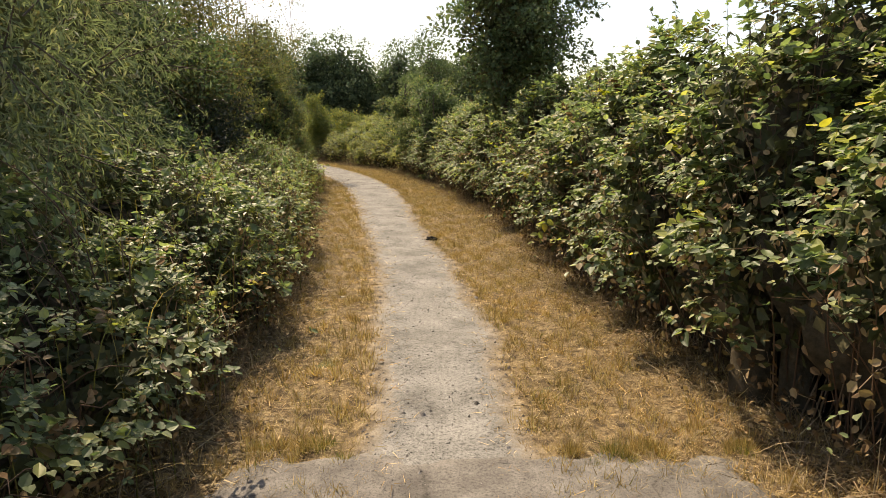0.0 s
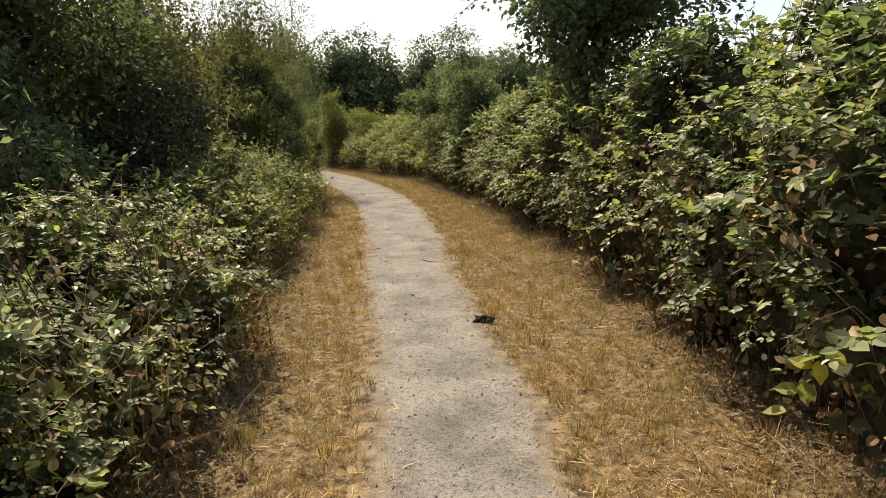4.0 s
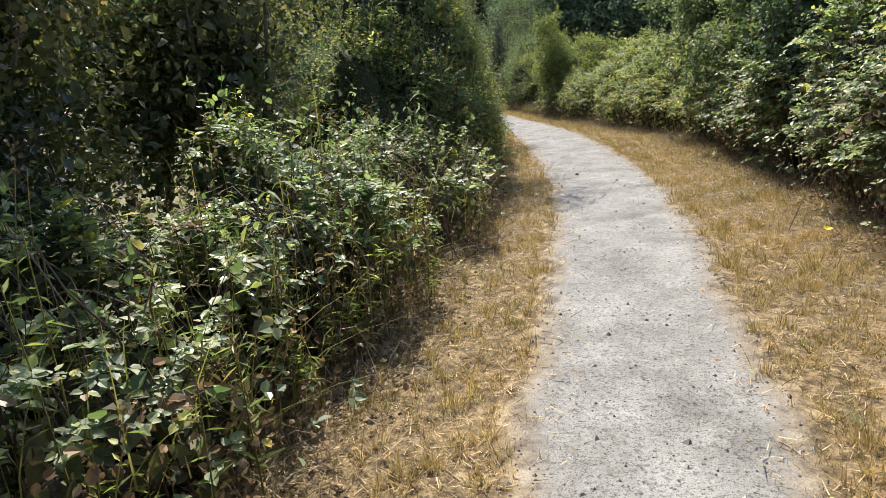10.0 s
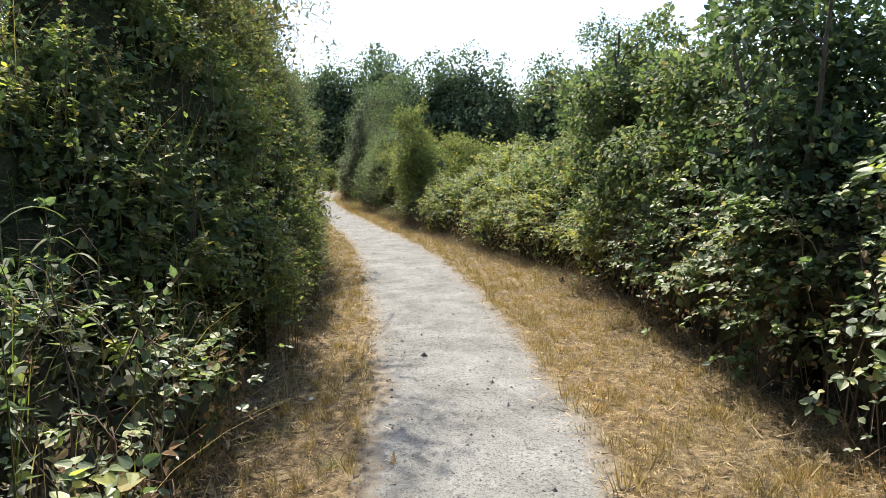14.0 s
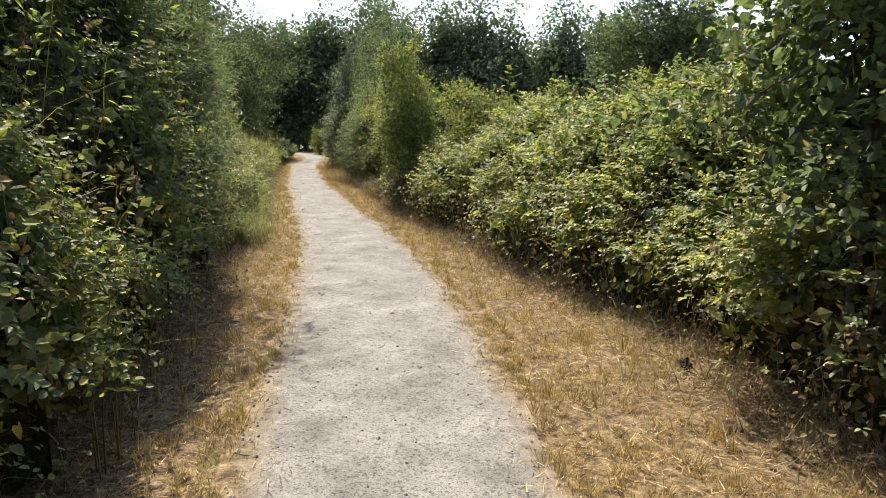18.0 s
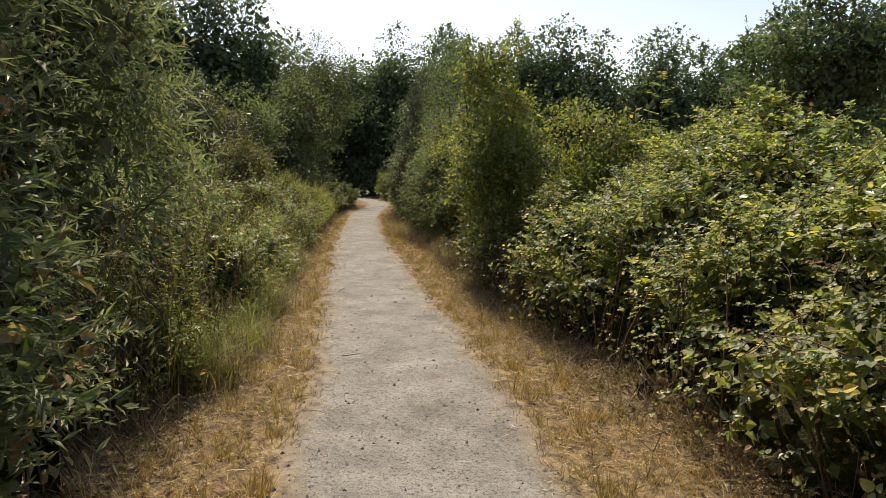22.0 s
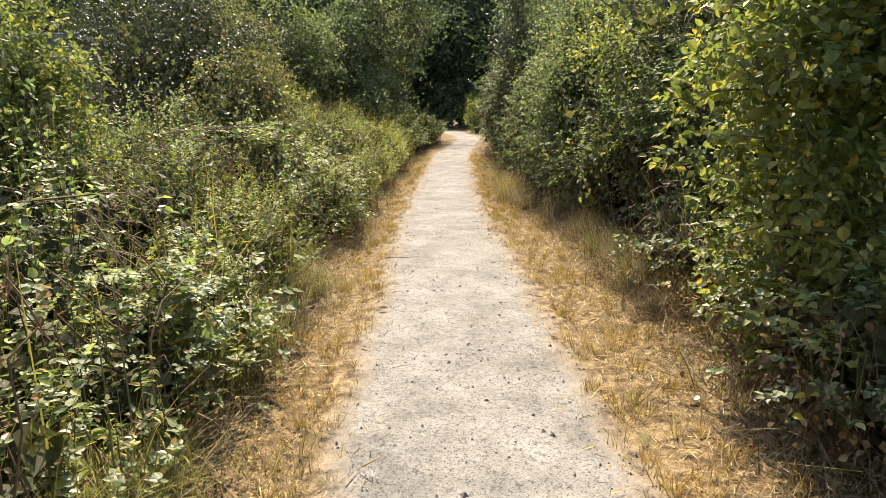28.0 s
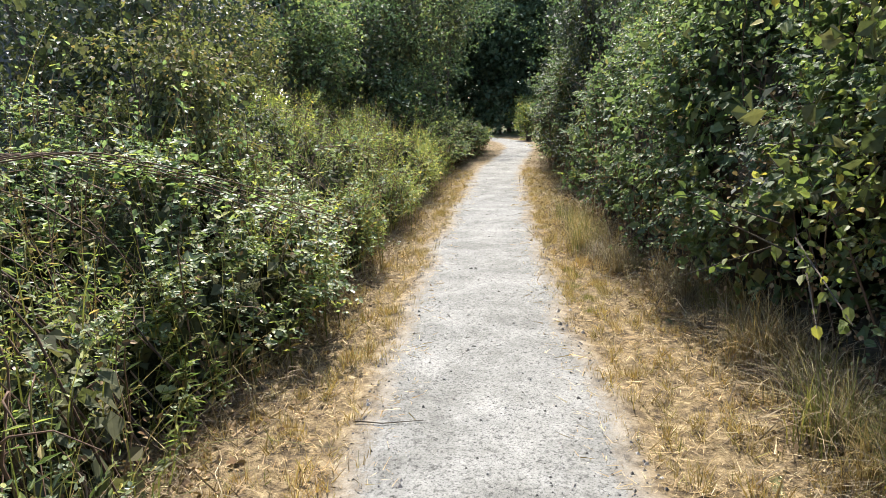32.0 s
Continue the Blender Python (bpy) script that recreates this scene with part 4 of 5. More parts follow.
for n, (a, b, h) in enumerate([(28.1, 29.8, 0.8), (29.6, 31.8, 0.92), (31.6, 34.1, 1.0), (33.9, 36.4, 1.05), (36.2, 38.9, 1.08), (38.7, 41.4, 1.15), (41.2, 44.0, 1.25), (43.8, 47.0, 1.4)]):
    rough_bramble = n in (2, 4, 6)
    thicket("weed_bank", "trailing bramble and nettles with pale glossy leaves" if rough_bramble else "bank of nettles, tall weeds and trailing bramble", "weeds", "weeds beside the path", -1, a, b, h, 2.6, GRASSY if n > 5 else TRAILING if rough_bramble else WEEDS, 1350 if rough_bramble else 1750, 0.046 if rough_bramble else 0.038, 370 + n, core=GREENCORE, inside=0.38, old=0.5, layer=0.6, open_end=n == 0, canes=60, spikes=220 if rough_bramble else 110, upright=0.1 if rough_bramble else 0.75, bulge=0.02, lumps=0.27, uneven=0.22, lean=1.0, shoots=(0.15, 0.6), stalks=100, blades=300, dead=260, clear=0.1, stalk_leaf=(LANCE, WEED) if n % 2 else (NETTLE, WEED), stalk_size=1.0 if n % 2 else 0.7)
# left: dense dark shrubs reaching the path
# lighter leaf kinds make up for missing sky light on this shaded face
for n, (a, b, h) in enumerate([(19.6, 21.4, 2.6), (21.2, 23.6, 3.4), (23.4, 25.8, 3.9)]):
    thicket("hawthorn_bush", "dense dark green thicket leaning to the path", "bush", "bushes along the path", -1, a, b, h, 1.6, [(0.3, LEAF, SHRUB, "leaves"), (0.2, LEAF, BROWNISH, "olive_leaves"), (0.4, LEAF, OLIVE, "yellow_green_leaves"), (0.12, LEAF, LIME, "young_leaves")], 1500, 0.044, 390 + n, canes=30, core=GREENCORE, bulge=0.1, lumps=0.26, spikes=60, open_end=n == 0, lean=0.85, old=0.9, inside=0.32, back=0.12, clear=0.02, solid=1.35, layer=0.15, shaded=SHRUB, stalks=70, stalk_leaf=(NETTLE, WEED), blades=200)

SMALL = "shrubs beside the path"
# left, behind the low brambles
# extra willow continuing the row, placed so it shades the nearest brambles
tree("willow", "grey-green willow shrub with long narrow leaves", "tree", -3.2, 4.0, 4.6, 1.25, 0.3, LANCE, WILLOW, 0.085, 12000, 12, stems=5, trunk=0.04, group=SMALL, droop=0.3)
tree("willow", "grey-green willow shrub with long narrow leaves", "tree", -3.95, 5.8, 4.6, 1.35, 0.3, LANCE, WILLOW, 0.085, 17000, 1, stems=5, trunk=0.04, group=SMALL, droop=0.3)
tree("willow", "grey-green willow shrub with long narrow leaves", "tree", -4.85, 8.9, 4.6, 1.4, 0.3, LANCE, WILLOW, 0.085, 16000, 2, stems=5, trunk=0.04, group=SMALL, droop=0.3)
tree("tree", "dark dense small tree behind the brambles", "tree", -5.6, 12.2, 5.4, 1.5, 0.6, DIAMOND, DARK, 0.065, 20000, 3, trunk=0.08, group=SMALL, core=1.2)
tree("shrub", "low dark shrub added to fill the shade behind the brambles", "shrub", -4.5, 10.6, 2.1, 1.1, 0.05, DIAMOND, DARK, 0.06, 9000, 10, stems=4, trunk=0.03, group=SMALL)
# near-black tone puts the deep shade into this one's leaves
tree("shrub", "low dark shrub added to fill the shade behind the brambles", "shrub", -4.7, 13.1, 2.3, 1.2, 0.05, DIAMOND, IVYSHADE, 0.06, 9000, 11, stems=4, trunk=0.03, group=SMALL, bare=5)
# added dark backing shrubs that block the bright view through the thicket
for n, (x, y, h) in enumerate([(-7.2, 12.9, 4.2), (-7.3, 15.3, 4.2), (-7.3, 17.6, 4.0)]):
    tree("shrub", "dark shrub added behind the thicket to hide bright gaps", "shrub", x, y, h, 1.6, 0.05, DIAMOND, DARK, 0.1, 5000, 520 + n, stems=3, trunk=0.05, group=SMALL, core=0.9)
tree("hawthorn", "olive-brown hawthorn shrub behind the brambles", "shrub", -5.5, 14.5, 4.7, 1.5, 0.2, DIAMOND, BROWNISH, 0.055, 22000, 4, stems=4, trunk=0.04, group=SMALL, bare=3, core=1.2)
tree("hawthorn", "olive-brown hawthorn shrub behind the brambles", "shrub", -5.95, 17.3, 4.2, 1.4, 0.2, DIAMOND, BROWNISH, 0.055, 18000, 5, stems=4, trunk=0.04, group=SMALL, bare=6, core=1.2)
tree("hawthorn", "olive-brown hawthorn shrub behind the brambles", "shrub", -6.1, 22.4, 5.7, 1.65, 0.3, DIAMOND, BROWNISH, 0.05, 19000, 6, stems=4, trunk=0.04, group=SMALL, bare=6)
tree("willow", "tall willow shrub with hanging narrow leaves", "tree", -8.1, 28.2, 6.2, 1.35, 0.1, LANCE, WILLOW, 0.12, 24000, 7, stems=8, trunk=0.035, group=SMALL, droop=0.1, tall=1.6, core=1.6, bare=5)
tree("willow", "tall willow shrub with hanging narrow leaves", "tree", -10.3, 30.2, 4.2, 0.95, 0.5, LANCE, WILLOW, 0.09, 13000, 9, stems=6, trunk=0.03, group=SMALL, droop=0.25, core=0.15)
tree("hawthorn", "dense shrub with dark shaded side", "shrub", -7.7, 25.6, 4.8, 1.4, 0.2, DIAMOND, SHRUB, 0.05, 16000, 8, stems=4, trunk=0.05, group=SMALL)
# right
# ivy and the wall's deep shade share the near-black leaf tone
for n, (a, b, h) in enumerate([(34.6, 37.2, 2.3), (37.0, 39.8, 2.4), (39.6, 42.0, 2.0), (43.6, 46.0, 2.6), (45.8, 49.0, 3.0)]):
    thicket("elder_bush", "dark leafy bush with foliage down to the verge" if n > 2 else "leafy green bush with foliage down to the verge", "bush", "bushes along the path", 1, a, b, h, 1.5, [(0.55, LEAF, IVYSHADE, "ivy_and_shade_leaves"), (0.35, LEAF, DARK, "leaves"), (0.12, "small trefoil", BRAMBLE, "bramble_leaves")] if n > 2 else [(0.45, LEAF, SHRUB, "leaves"), (0.35, LEAF, DARK, "dark_leaves"), (0.1, LEAF, IVYSHADE, "ivy_and_shade_leaves"), (0.08, "small trefoil", BRAMBLE, "bramble_leaves"), (0.1, LANCE, LIME, "young_leaves")], 760 if n > 2 else 1000, 0.05 if n > 2 else 0.042, 410 + n, dead=190 if n > 2 else 620, clear=0.26, canes=40, bulge=0.1, lumps=0.24, spikes=40, lean=0.35, old=0.7, inside=0.45, back=0.22 if n < 3 else 0.1, open_end=n in (0, 3), solid=0.95, layer=0.3, shaded=SHRUB if n < 3 else None)
tree("tree", "dark leafy small tree standing in the bramble hedge", "tree", 1.6, 13.8, 6.6, 1.4, 1.3, LEAF, DARK, 0.066, 24000, 20, trunk=0.09, core=2.2)
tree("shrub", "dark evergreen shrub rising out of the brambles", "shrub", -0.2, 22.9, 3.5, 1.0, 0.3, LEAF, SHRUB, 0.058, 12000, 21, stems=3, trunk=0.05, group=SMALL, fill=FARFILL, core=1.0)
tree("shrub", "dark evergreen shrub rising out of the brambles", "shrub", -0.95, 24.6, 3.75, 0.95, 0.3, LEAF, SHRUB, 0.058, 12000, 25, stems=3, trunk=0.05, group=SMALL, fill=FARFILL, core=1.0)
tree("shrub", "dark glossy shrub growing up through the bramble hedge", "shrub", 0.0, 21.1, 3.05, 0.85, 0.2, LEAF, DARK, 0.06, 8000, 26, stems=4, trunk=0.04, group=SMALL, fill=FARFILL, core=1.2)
tree("tree", "broad dark tree behind the bramble mound", "tree", 0.0, 43.0, 6.6, 2.3, 0.6, DIAMOND, DARK, 0.095, 22000, 22, trunk=0.12, core=1.0)
tree("sapling", "upright yellow-green leafy tree, foliage to the ground", "tree", -6.05, 33.9, 3.6, 0.72, 0.1, LEAF, OLIVE, 0.044, 16000, 23, stems=3, trunk=0.04, group=SMALL, core=0.9, clumps=46, tall=1.2, fill=OLIVE)
tree("shrub", "yellow-green shrub behind the sapling", "shrub", -4.6, 35.4, 3.0, 1.1, 0.1, LEAF, OLIVE, 0.045, 12000, 24, stems=4, trunk=0.04, group=SMALL, core=1.0, fill=OLIVE)
for n, (u, d, h, r, mat) in enumerate([(36.2, 2.3, 3.3, 1.1, OLIVE), (38.4, 2.2, 3.5, 1.1, SHRUB), (40.8, 2.3, 3.6, 1.0, DARK), (44.2, 1.75, 4.6, 0.65, IVYSHADE), (45.6, 2.6, 4.2, 1.1, DARK), (47.2, 2.7, 5.5, 1.6, DARK), (50.0, 3.3, 7.0, 2.0, DARK), (53.0, 3.7, 8.0, 2.2, DARK)]):
    x, y = spot(u, d)
    tree("shrub", "dark ivy-covered trunk standing close to the path" if mat is IVYSHADE else "dark shrub crowding the path" if mat is DARK else "yellow-green shrub above the elder" if mat is OLIVE else "leafy green shrub crowding the path", "shrub", float(x), float(y), h, r, 0.05, LEAF if u < 45 else DIAMOND, mat, 0.038 if u < 45 else 0.08, 10000 if u < 45 else 5000, 40 + n, stems=4, trunk=0.05, group=SMALL, core=1.0, tall=1.3 if mat is IVYSHADE else 0.85)
# left, further on
tree("sapling", "yellow-green sapling standing in the weeds", "tree", -11.55, 33.6, 2.5, 0.62, 0.3, LEAF, OLIVE, 0.046, 8000, 59, stems=3, trunk=0.03, group=SMALL, core=0.15)
# near-black and dark tones put backlit shade into these leaves
for n, (u, d, h, r, mat, z0) in enumerate([(39.0, -7.0, 3.6, 1.5, DARK, 0.2), (41.6, -5.6, 4.1, 1.6, IVYSHADE, 0.2), (40.4, -4.1, 3.9, 1.6, IVYSHADE, 0.1), (43.4, -4.6, 3.8, 1.4, BROWNISH, 0.1), (46.2, -3.9, 4.3, 1.5, SHRUB, 0.2), (48.0, -3.2, 4.4, 1.5, DARK, 0.2), (49.8, -3.1, 6.0, 1.8, SHRUB, 0.3), (52.5, -3.2, 7.5, 1.9, DARK, 0.8), (56.5, -2.8, 8.5, 2.0, DARK, 2.0), (47.5, -6.5, 5.6, 1.9, SHRUB, 0.4), (44.5, -9.5, 5.5, 2.2, DARK, 0.4)]):
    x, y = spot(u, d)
    tree("tree" if h > 4.4 else "shrub", {"dark_leaf": "dark shaded tree", "ivy_and_shade_leaf": "dense shrub toned near-black for its deep shade", "shrub_leaf": "leafy green shrub"}.get(mat.name, "olive-brown leafy shrub") + " behind the weeds", "tree" if h > 4.4 else "shrub", float(x), float(y), h, r, z0, DIAMOND, mat, 0.052 if u < 45 else 0.08, 8500 if u < 45 else 6000, 60 + n, stems=3, trunk=0.06, group=SMALL, core=1.1, clumps=40)
tree("rose_bush", "olive-grey arching dog rose standing in the weeds", "bush", -12.5, 37.2, 2.25, 0.85, 0.2, LEAF, BROWNISH, 0.038, 8000, 64, stems=5, trunk=0.02, group=SMALL, droop=0.5, core=1.4)
# closing the far end, and the tall trees beyond
g = np.random.default_rng(90)
for n in range(28):
    x = -34 + n * 1.65 + g.uniform(-0.4, 0.4)
    if -7.0 < x < -4.9:
        continue
    y = 67 + g.uniform(-2.0, 2.5) + max(0, x + 5) * 0.3
    y += 5.0 if -27 < x < -17 else 0.0
    h = g.uniform(11.0, 12.0) if -27 < x < -17 else g.uniform(9.6, 10.7) if -19 < x < -3 else g.uniform(8.2, 9.2)
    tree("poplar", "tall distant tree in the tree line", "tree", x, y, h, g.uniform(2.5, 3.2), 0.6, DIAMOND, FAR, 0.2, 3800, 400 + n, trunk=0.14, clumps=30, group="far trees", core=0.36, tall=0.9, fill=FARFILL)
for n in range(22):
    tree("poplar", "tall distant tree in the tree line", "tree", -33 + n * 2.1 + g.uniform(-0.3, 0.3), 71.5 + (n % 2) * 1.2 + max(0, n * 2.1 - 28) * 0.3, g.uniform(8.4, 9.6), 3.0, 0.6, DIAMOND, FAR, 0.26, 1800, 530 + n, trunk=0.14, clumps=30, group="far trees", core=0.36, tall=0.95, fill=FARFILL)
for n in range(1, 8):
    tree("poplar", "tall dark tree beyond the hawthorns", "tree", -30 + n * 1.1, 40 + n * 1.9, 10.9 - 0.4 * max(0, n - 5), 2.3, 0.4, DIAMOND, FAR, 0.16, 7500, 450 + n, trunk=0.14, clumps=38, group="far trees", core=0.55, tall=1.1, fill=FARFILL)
tree("bush", "sunlit yellow-green bush where the path bends away", "bush", -18.9, 61.0, 1.6, 0.72, 0.05, DIAMOND, OLIVE, 0.08, 4000, 480, stems=4, trunk=0.04)
tree("bush", "sunlit yellow-green bush where the path bends away", "bush", -20.6, 66.6, 2.2, 1.5, 0.05, DIAMOND, OLIVE, 0.12, 4000, 481, stems=4, trunk=0.04)
for n in range(13):
    tree("shrub", "green undergrowth shrub below the tree line", "shrub", -33 + n * 3.1 + (0 if n < 4 else 1.0), 69.5 + (n % 3) * 0.7, 3.2, 2.3, 0.0, DIAMOND, FAR, 0.24, 1600, 500 + n, stems=3, trunk=0.04, group="far undergrowth", core=0.4)
for n, (side, a, b, h) in enumerate([(-1, 46.8, 50.0, 1.6), (-1, 49.8, 53.0, 1.6), (-1, 52.8, 55.8, 1.4), (1, 48.8, 52.0, 2.2), (1, 51.8, 55.0, 2.2), (1, 54.8, 58.0, 2.0)]):
    thicket("undergrowth", "shaded green undergrowth below the trees", "undergrowth", "undergrowth in the wood", side, a, b, h, 2.4, [(0.7, DIAMOND, SHRUB, "leaves"), (0.3, DIAMOND, WEED, "lighter_leaves")], 420, 0.075, 440 + n, canes=20, spikes=30, lean=0.7, dead=60)


# ---- grass on the verges ----
def verge_points(count, u0, u1, over, g, edge_bias=0.0):
    """Points spread over both verges, running a little onto the gravel."""
    u = g.uniform(u0, u1, count * 2)
    lo = half_gravel(u)
    right = g.uniform(size=len(u)) < 0.55
    outer = np.where(right, right_foot(u), left_foot(u)) + 0.25
    w = outer - lo + over
    keep = g.uniform(size=len(u)) < w / 2.0
    d = lo - over + w * (g.uniform(size=len(u)) if not edge_bias else g.beta(edge_bias, 1, len(u)))
    x, y = spot(u, np.where(right, d, -d))
    p = np.stack([x, y, 0 * x], -1)[keep][:count]
    p[:, 2] = 0.005 * lump(p) + 0.008 * fine_lump(p) - 0.012
    return p, (d - lo)[keep][:count]


g = np.random.default_rng(21)
patchy, thin, wisp = waves(31, 1.5), waves(32, 0.2), waves(33, 0.32)
p, inward = verge_points(480000, -1, 48, 0.22, g)
keep = (patchy(p) * 0.4 + thin(p) * 1.0 > g.normal(-0.25, 0.4, len(p))) & (g.uniform(size=len(p)) < np.clip((inward + 0.2) / 0.32, 0.02, 1) ** 1.5)
p = p[keep]
inward = inward[keep]
h = g.uniform(0.018, 0.055, len(p)) * (1 + 0.75 * np.clip(thin(p), -1, 1.6)) * np.clip(0.5 + inward / 0.25, 0.3, 1)
v, f = leaves(BLADE, p, np.array([0, 0, 1.0]) + g.normal(0, 0.5, p.shape), g.normal(size=p.shape), h, 0.075)
tagged(new("dry_grass", mesh_of("dry_grass", v, f, STRAW)), "short mown stubble of sun-dried straw-coloured grass", "grass", kind="stuff")
p, inward = verge_points(300000, -1, 46, 0.24, g)
keep = g.uniform(size=len(p)) < np.clip((inward + 0.24) / 0.36, 0.02, 1) ** 1.5 * np.clip(0.75 + 0.5 * wisp(p), 0.15, 1)
p, inward = p[keep], inward[keep]
p[:, 2] += g.uniform(0.004, 0.02, len(p)) + np.clip(-inward, 0, 0.02)
d = g.normal(size=p.shape) * np.array([1, 1, 0.2])
v, f = leaves(BLADE, p, d, np.array([0, 0, 1.0]) + g.normal(0, 0.5, p.shape), g.gamma(4.0, 0.010, len(p)) + 0.012, 0.068)
tagged(new("cut_straw", mesh_of("cut_straw", v, f, LITTER)), "loose cut straw lying on the verge", "straw", kind="stuff")
p, inward = verge_points(190000, -1, 46, -0.3, g, 1.9)
p = p[wisp(p) + 0.8 * patchy(p + 3) > g.normal(-0.2, 0.5, len(p))]
p[:, 2] += g.uniform(0.006, 0.04, len(p)) * (1 + 0.8 * np.clip(wisp(p), -0.8, 1.5))
d = g.normal(size=p.shape) * np.array([1, 1, 0.25])
v, f = leaves(BLADE, p, d, np.array([0, 0, 1.0]) + g.normal(0, 0.5, p.shape), g.uniform(0.03, 0.12, len(p)), 0.032)
tagged(new("cut_hay", mesh_of("cut_hay", v, f, HAY)), "grey-brown cut hay raked against the thickets", "hay", kind="stuff")

# small clumps of stubble standing out of the turf
p, inward = verge_points(5200, 0, 44, -0.02, g)
p = p[patchy(p - 4) + g.normal(0, 0.6, len(p)) > -0.1]
big = g.lognormal(0, 0.35, len(p))
k = 15
q = np.repeat(p, k, 0)
lean_ = g.normal(0, 1, (len(q), 3)) * np.array([1, 1, 0])
q = q + lean_ * (0.016 * np.repeat(big, k))[:, None]
v, f = leaves(BLADE, q, lean_ * 0.3 + np.array([0, 0, 1.0]), g.normal(size=q.shape), g.uniform(0.03, 0.075, len(q)) * np.repeat(big, k), 0.065)
tagged(new("stubble_clump", mesh_of("stubble_clump", v, f, STRAW)), "small upright clumps of dry grass in the mown verge", "grass", kind="stuff")
# green blades where the gravel ends
p, inward = verge_points(120000, 2, 42, 0.16, g)
keep = (inward < 0.3) & (p[:, 0] > smooth_line(p[:, 1]) - 0.9) & (patchy(p * 1.3 + 5) + 0.5 * thin(p) > 0.55 + 0.5 * g.normal(size=len(p)))
p = p[keep]
v, f = leaves(BLADE, p, np.array([0, 0, 1.0]) + g.normal(0, 0.55, p.shape), g.normal(size=p.shape), g.uniform(0.015, 0.045, len(p)), 0.08)
tagged(new("green_grass", mesh_of("green_grass", v, f, GREENGRASS)), "sparse yellow-green grass along the edge of the gravel", "grass", kind="stuff")
# rusty brown clippings lying in patches
p, inward = verge_points(110000, -1, 44, 0.05, g)
p = p[patchy(p * 1.2 + 7) + 0.9 * wisp(p + 2) > 0.85 + 0.6 * g.normal(size=len(p))]
p[:, 2] += g.uniform(0.008, 0.03, len(p))
v, f = leaves(BLADE, p, g.normal(size=p.shape) * np.array([1, 1, 0.25]), np.array([0, 0, 1.0]) + g.normal(0, 0.5, p.shape), g.uniform(0.015, 0.05, len(p)), 0.1)
tagged(new("brown_clippings", mesh_of("brown_clippings", v, f, DEADLEAF)), "rusty brown clippings lying in patches on the verge", "clippings", kind="stuff")
# brown leaf litter under the edge of the thickets
c = 15000
u = g.uniform(-1, 46, c)
sgn = np.where(g.uniform(size=c) < 0.5, -1, 1)
x, y = spot(u, sgn * (np.where(sgn > 0, right_foot(u), left_foot(u)) + g.normal(0.05, 0.17, c)))
p = np.stack([x, y, g.uniform(0.004, 0.045, c)], -1)
v, f = leaves(LEAF, p, g.normal(size=p.shape) * np.array([1, 1, 0.3]), np.array([0, 0, 1.0]) + g.normal(0, 0.5, p.shape), g.uniform(0.018, 0.05, c))
tagged(new("leaf_litter", mesh_of("leaf_litter", v, f, DEADLEAF)), "dry brown leaf litter below the thickets", "litter", kind="stuff")

# stones in the gravel
c = 26000
u = g.uniform(2.9, 46, c)
d = (half_gravel(u) + 0.12) * g.uniform(-1, 1, c)
x, y = spot(u, d)
p = np.stack([x, y, 0 * x], -1)
p[:, 2] = 0.005 * lump(p) + 0.006
s = g.lognormal(math.log(0.007), 0.45, c)
o = np.array([[1, 0, -0.3], [0, 1, -0.3], [-1, 0, -0.3], [0, -1, -0.3], [0.15, 0.1, 0.6]])
jit = 1 + g.normal(0, 0.25, (c, 5, 3))
v = (p[:, None] + s[:, None, None] * o[None] * jit).reshape(-1, 3)
f = (np.array([[0, 1, 4], [1, 2, 4], [2, 3, 4], [3, 0, 4]])[None] + (np.arange(c) * 5)[:, None, None]).reshape(-1, 3)
tagged(new("path_grit", mesh_of("path_grit", v, f, STONE)), "loose grey grit and small stones on the path", "gravel", kind="stuff")


# ---- single tufts ----
def tuft_mesh(name, seed, mat, count, height, spread_, width=0.05):
    g = np.random.default_rng(seed)
    p = np.stack([g.normal(0, spread_, count), g.normal(0, spread_, count), np.full(count, -0.01)], -1)
    d = p * np.array([9, 9, 0]) * (0.8 if height < 0.2 else 0.35) + np.array([0, 0, 1.0]) + g.normal(0, 0.22, p.shape)
    v, f = leaves(BLADE, p, d, g.normal(size=p.shape), height * g.uniform(0.5, 1.15, count), width)
    return mesh_of(name, v, f, mat)


TUFTS = [tuft_mesh("blades", 500 + k, STRAW, 130, 0.085, 0.035) for k in range(4)]
GREEN_TUFTS = [tuft_mesh("blades", 510 + k, GREENGRASS, 120, 0.1, 0.045) for k in range(4)]


def long_tuft_mesh(seed, mat, count=95, height=0.5):
    """Long grass: bent blades that arch over."""
    g = np.random.default_rng(seed)
    root = np.stack([g.normal(0, 0.09, count), g.normal(0, 0.09, count), np.full(count, -0.01)], -1)
    ang = g.uniform(0, 2 * np.pi, count)
    out = np.stack([np.cos(ang), np.sin(ang), 0 * ang], -1)
    ln, reach = height * g.uniform(0.5, 1.15, count), g.uniform(0.25, 0.95, count)
    t = np.linspace(0, 1, 5)[None, :, None]
    mid = root[:, None] + ln[:, None, None] * (out[:, None] * (reach[:, None, None] * t**1.8) + np.array([0, 0, 1.0]) * (t * (1.1 - 0.75 * reach[:, None, None] * t)))
    across = np.stack([-np.sin(ang), np.cos(ang), 0 * ang], -1)[:, None] * (0.0035 * (1 - 0.85 * t))
    v = np.concatenate([mid - across, mid + across], 1).reshape(-1, 3)
    i, j = np.meshgrid(np.arange(count), np.arange(4), indexing="ij")
    q = i * 10 + j
    return mesh_of("blade", v, np.stack([q, q + 5, q + 6, q + 1], -1).reshape(-1, 4), mat)


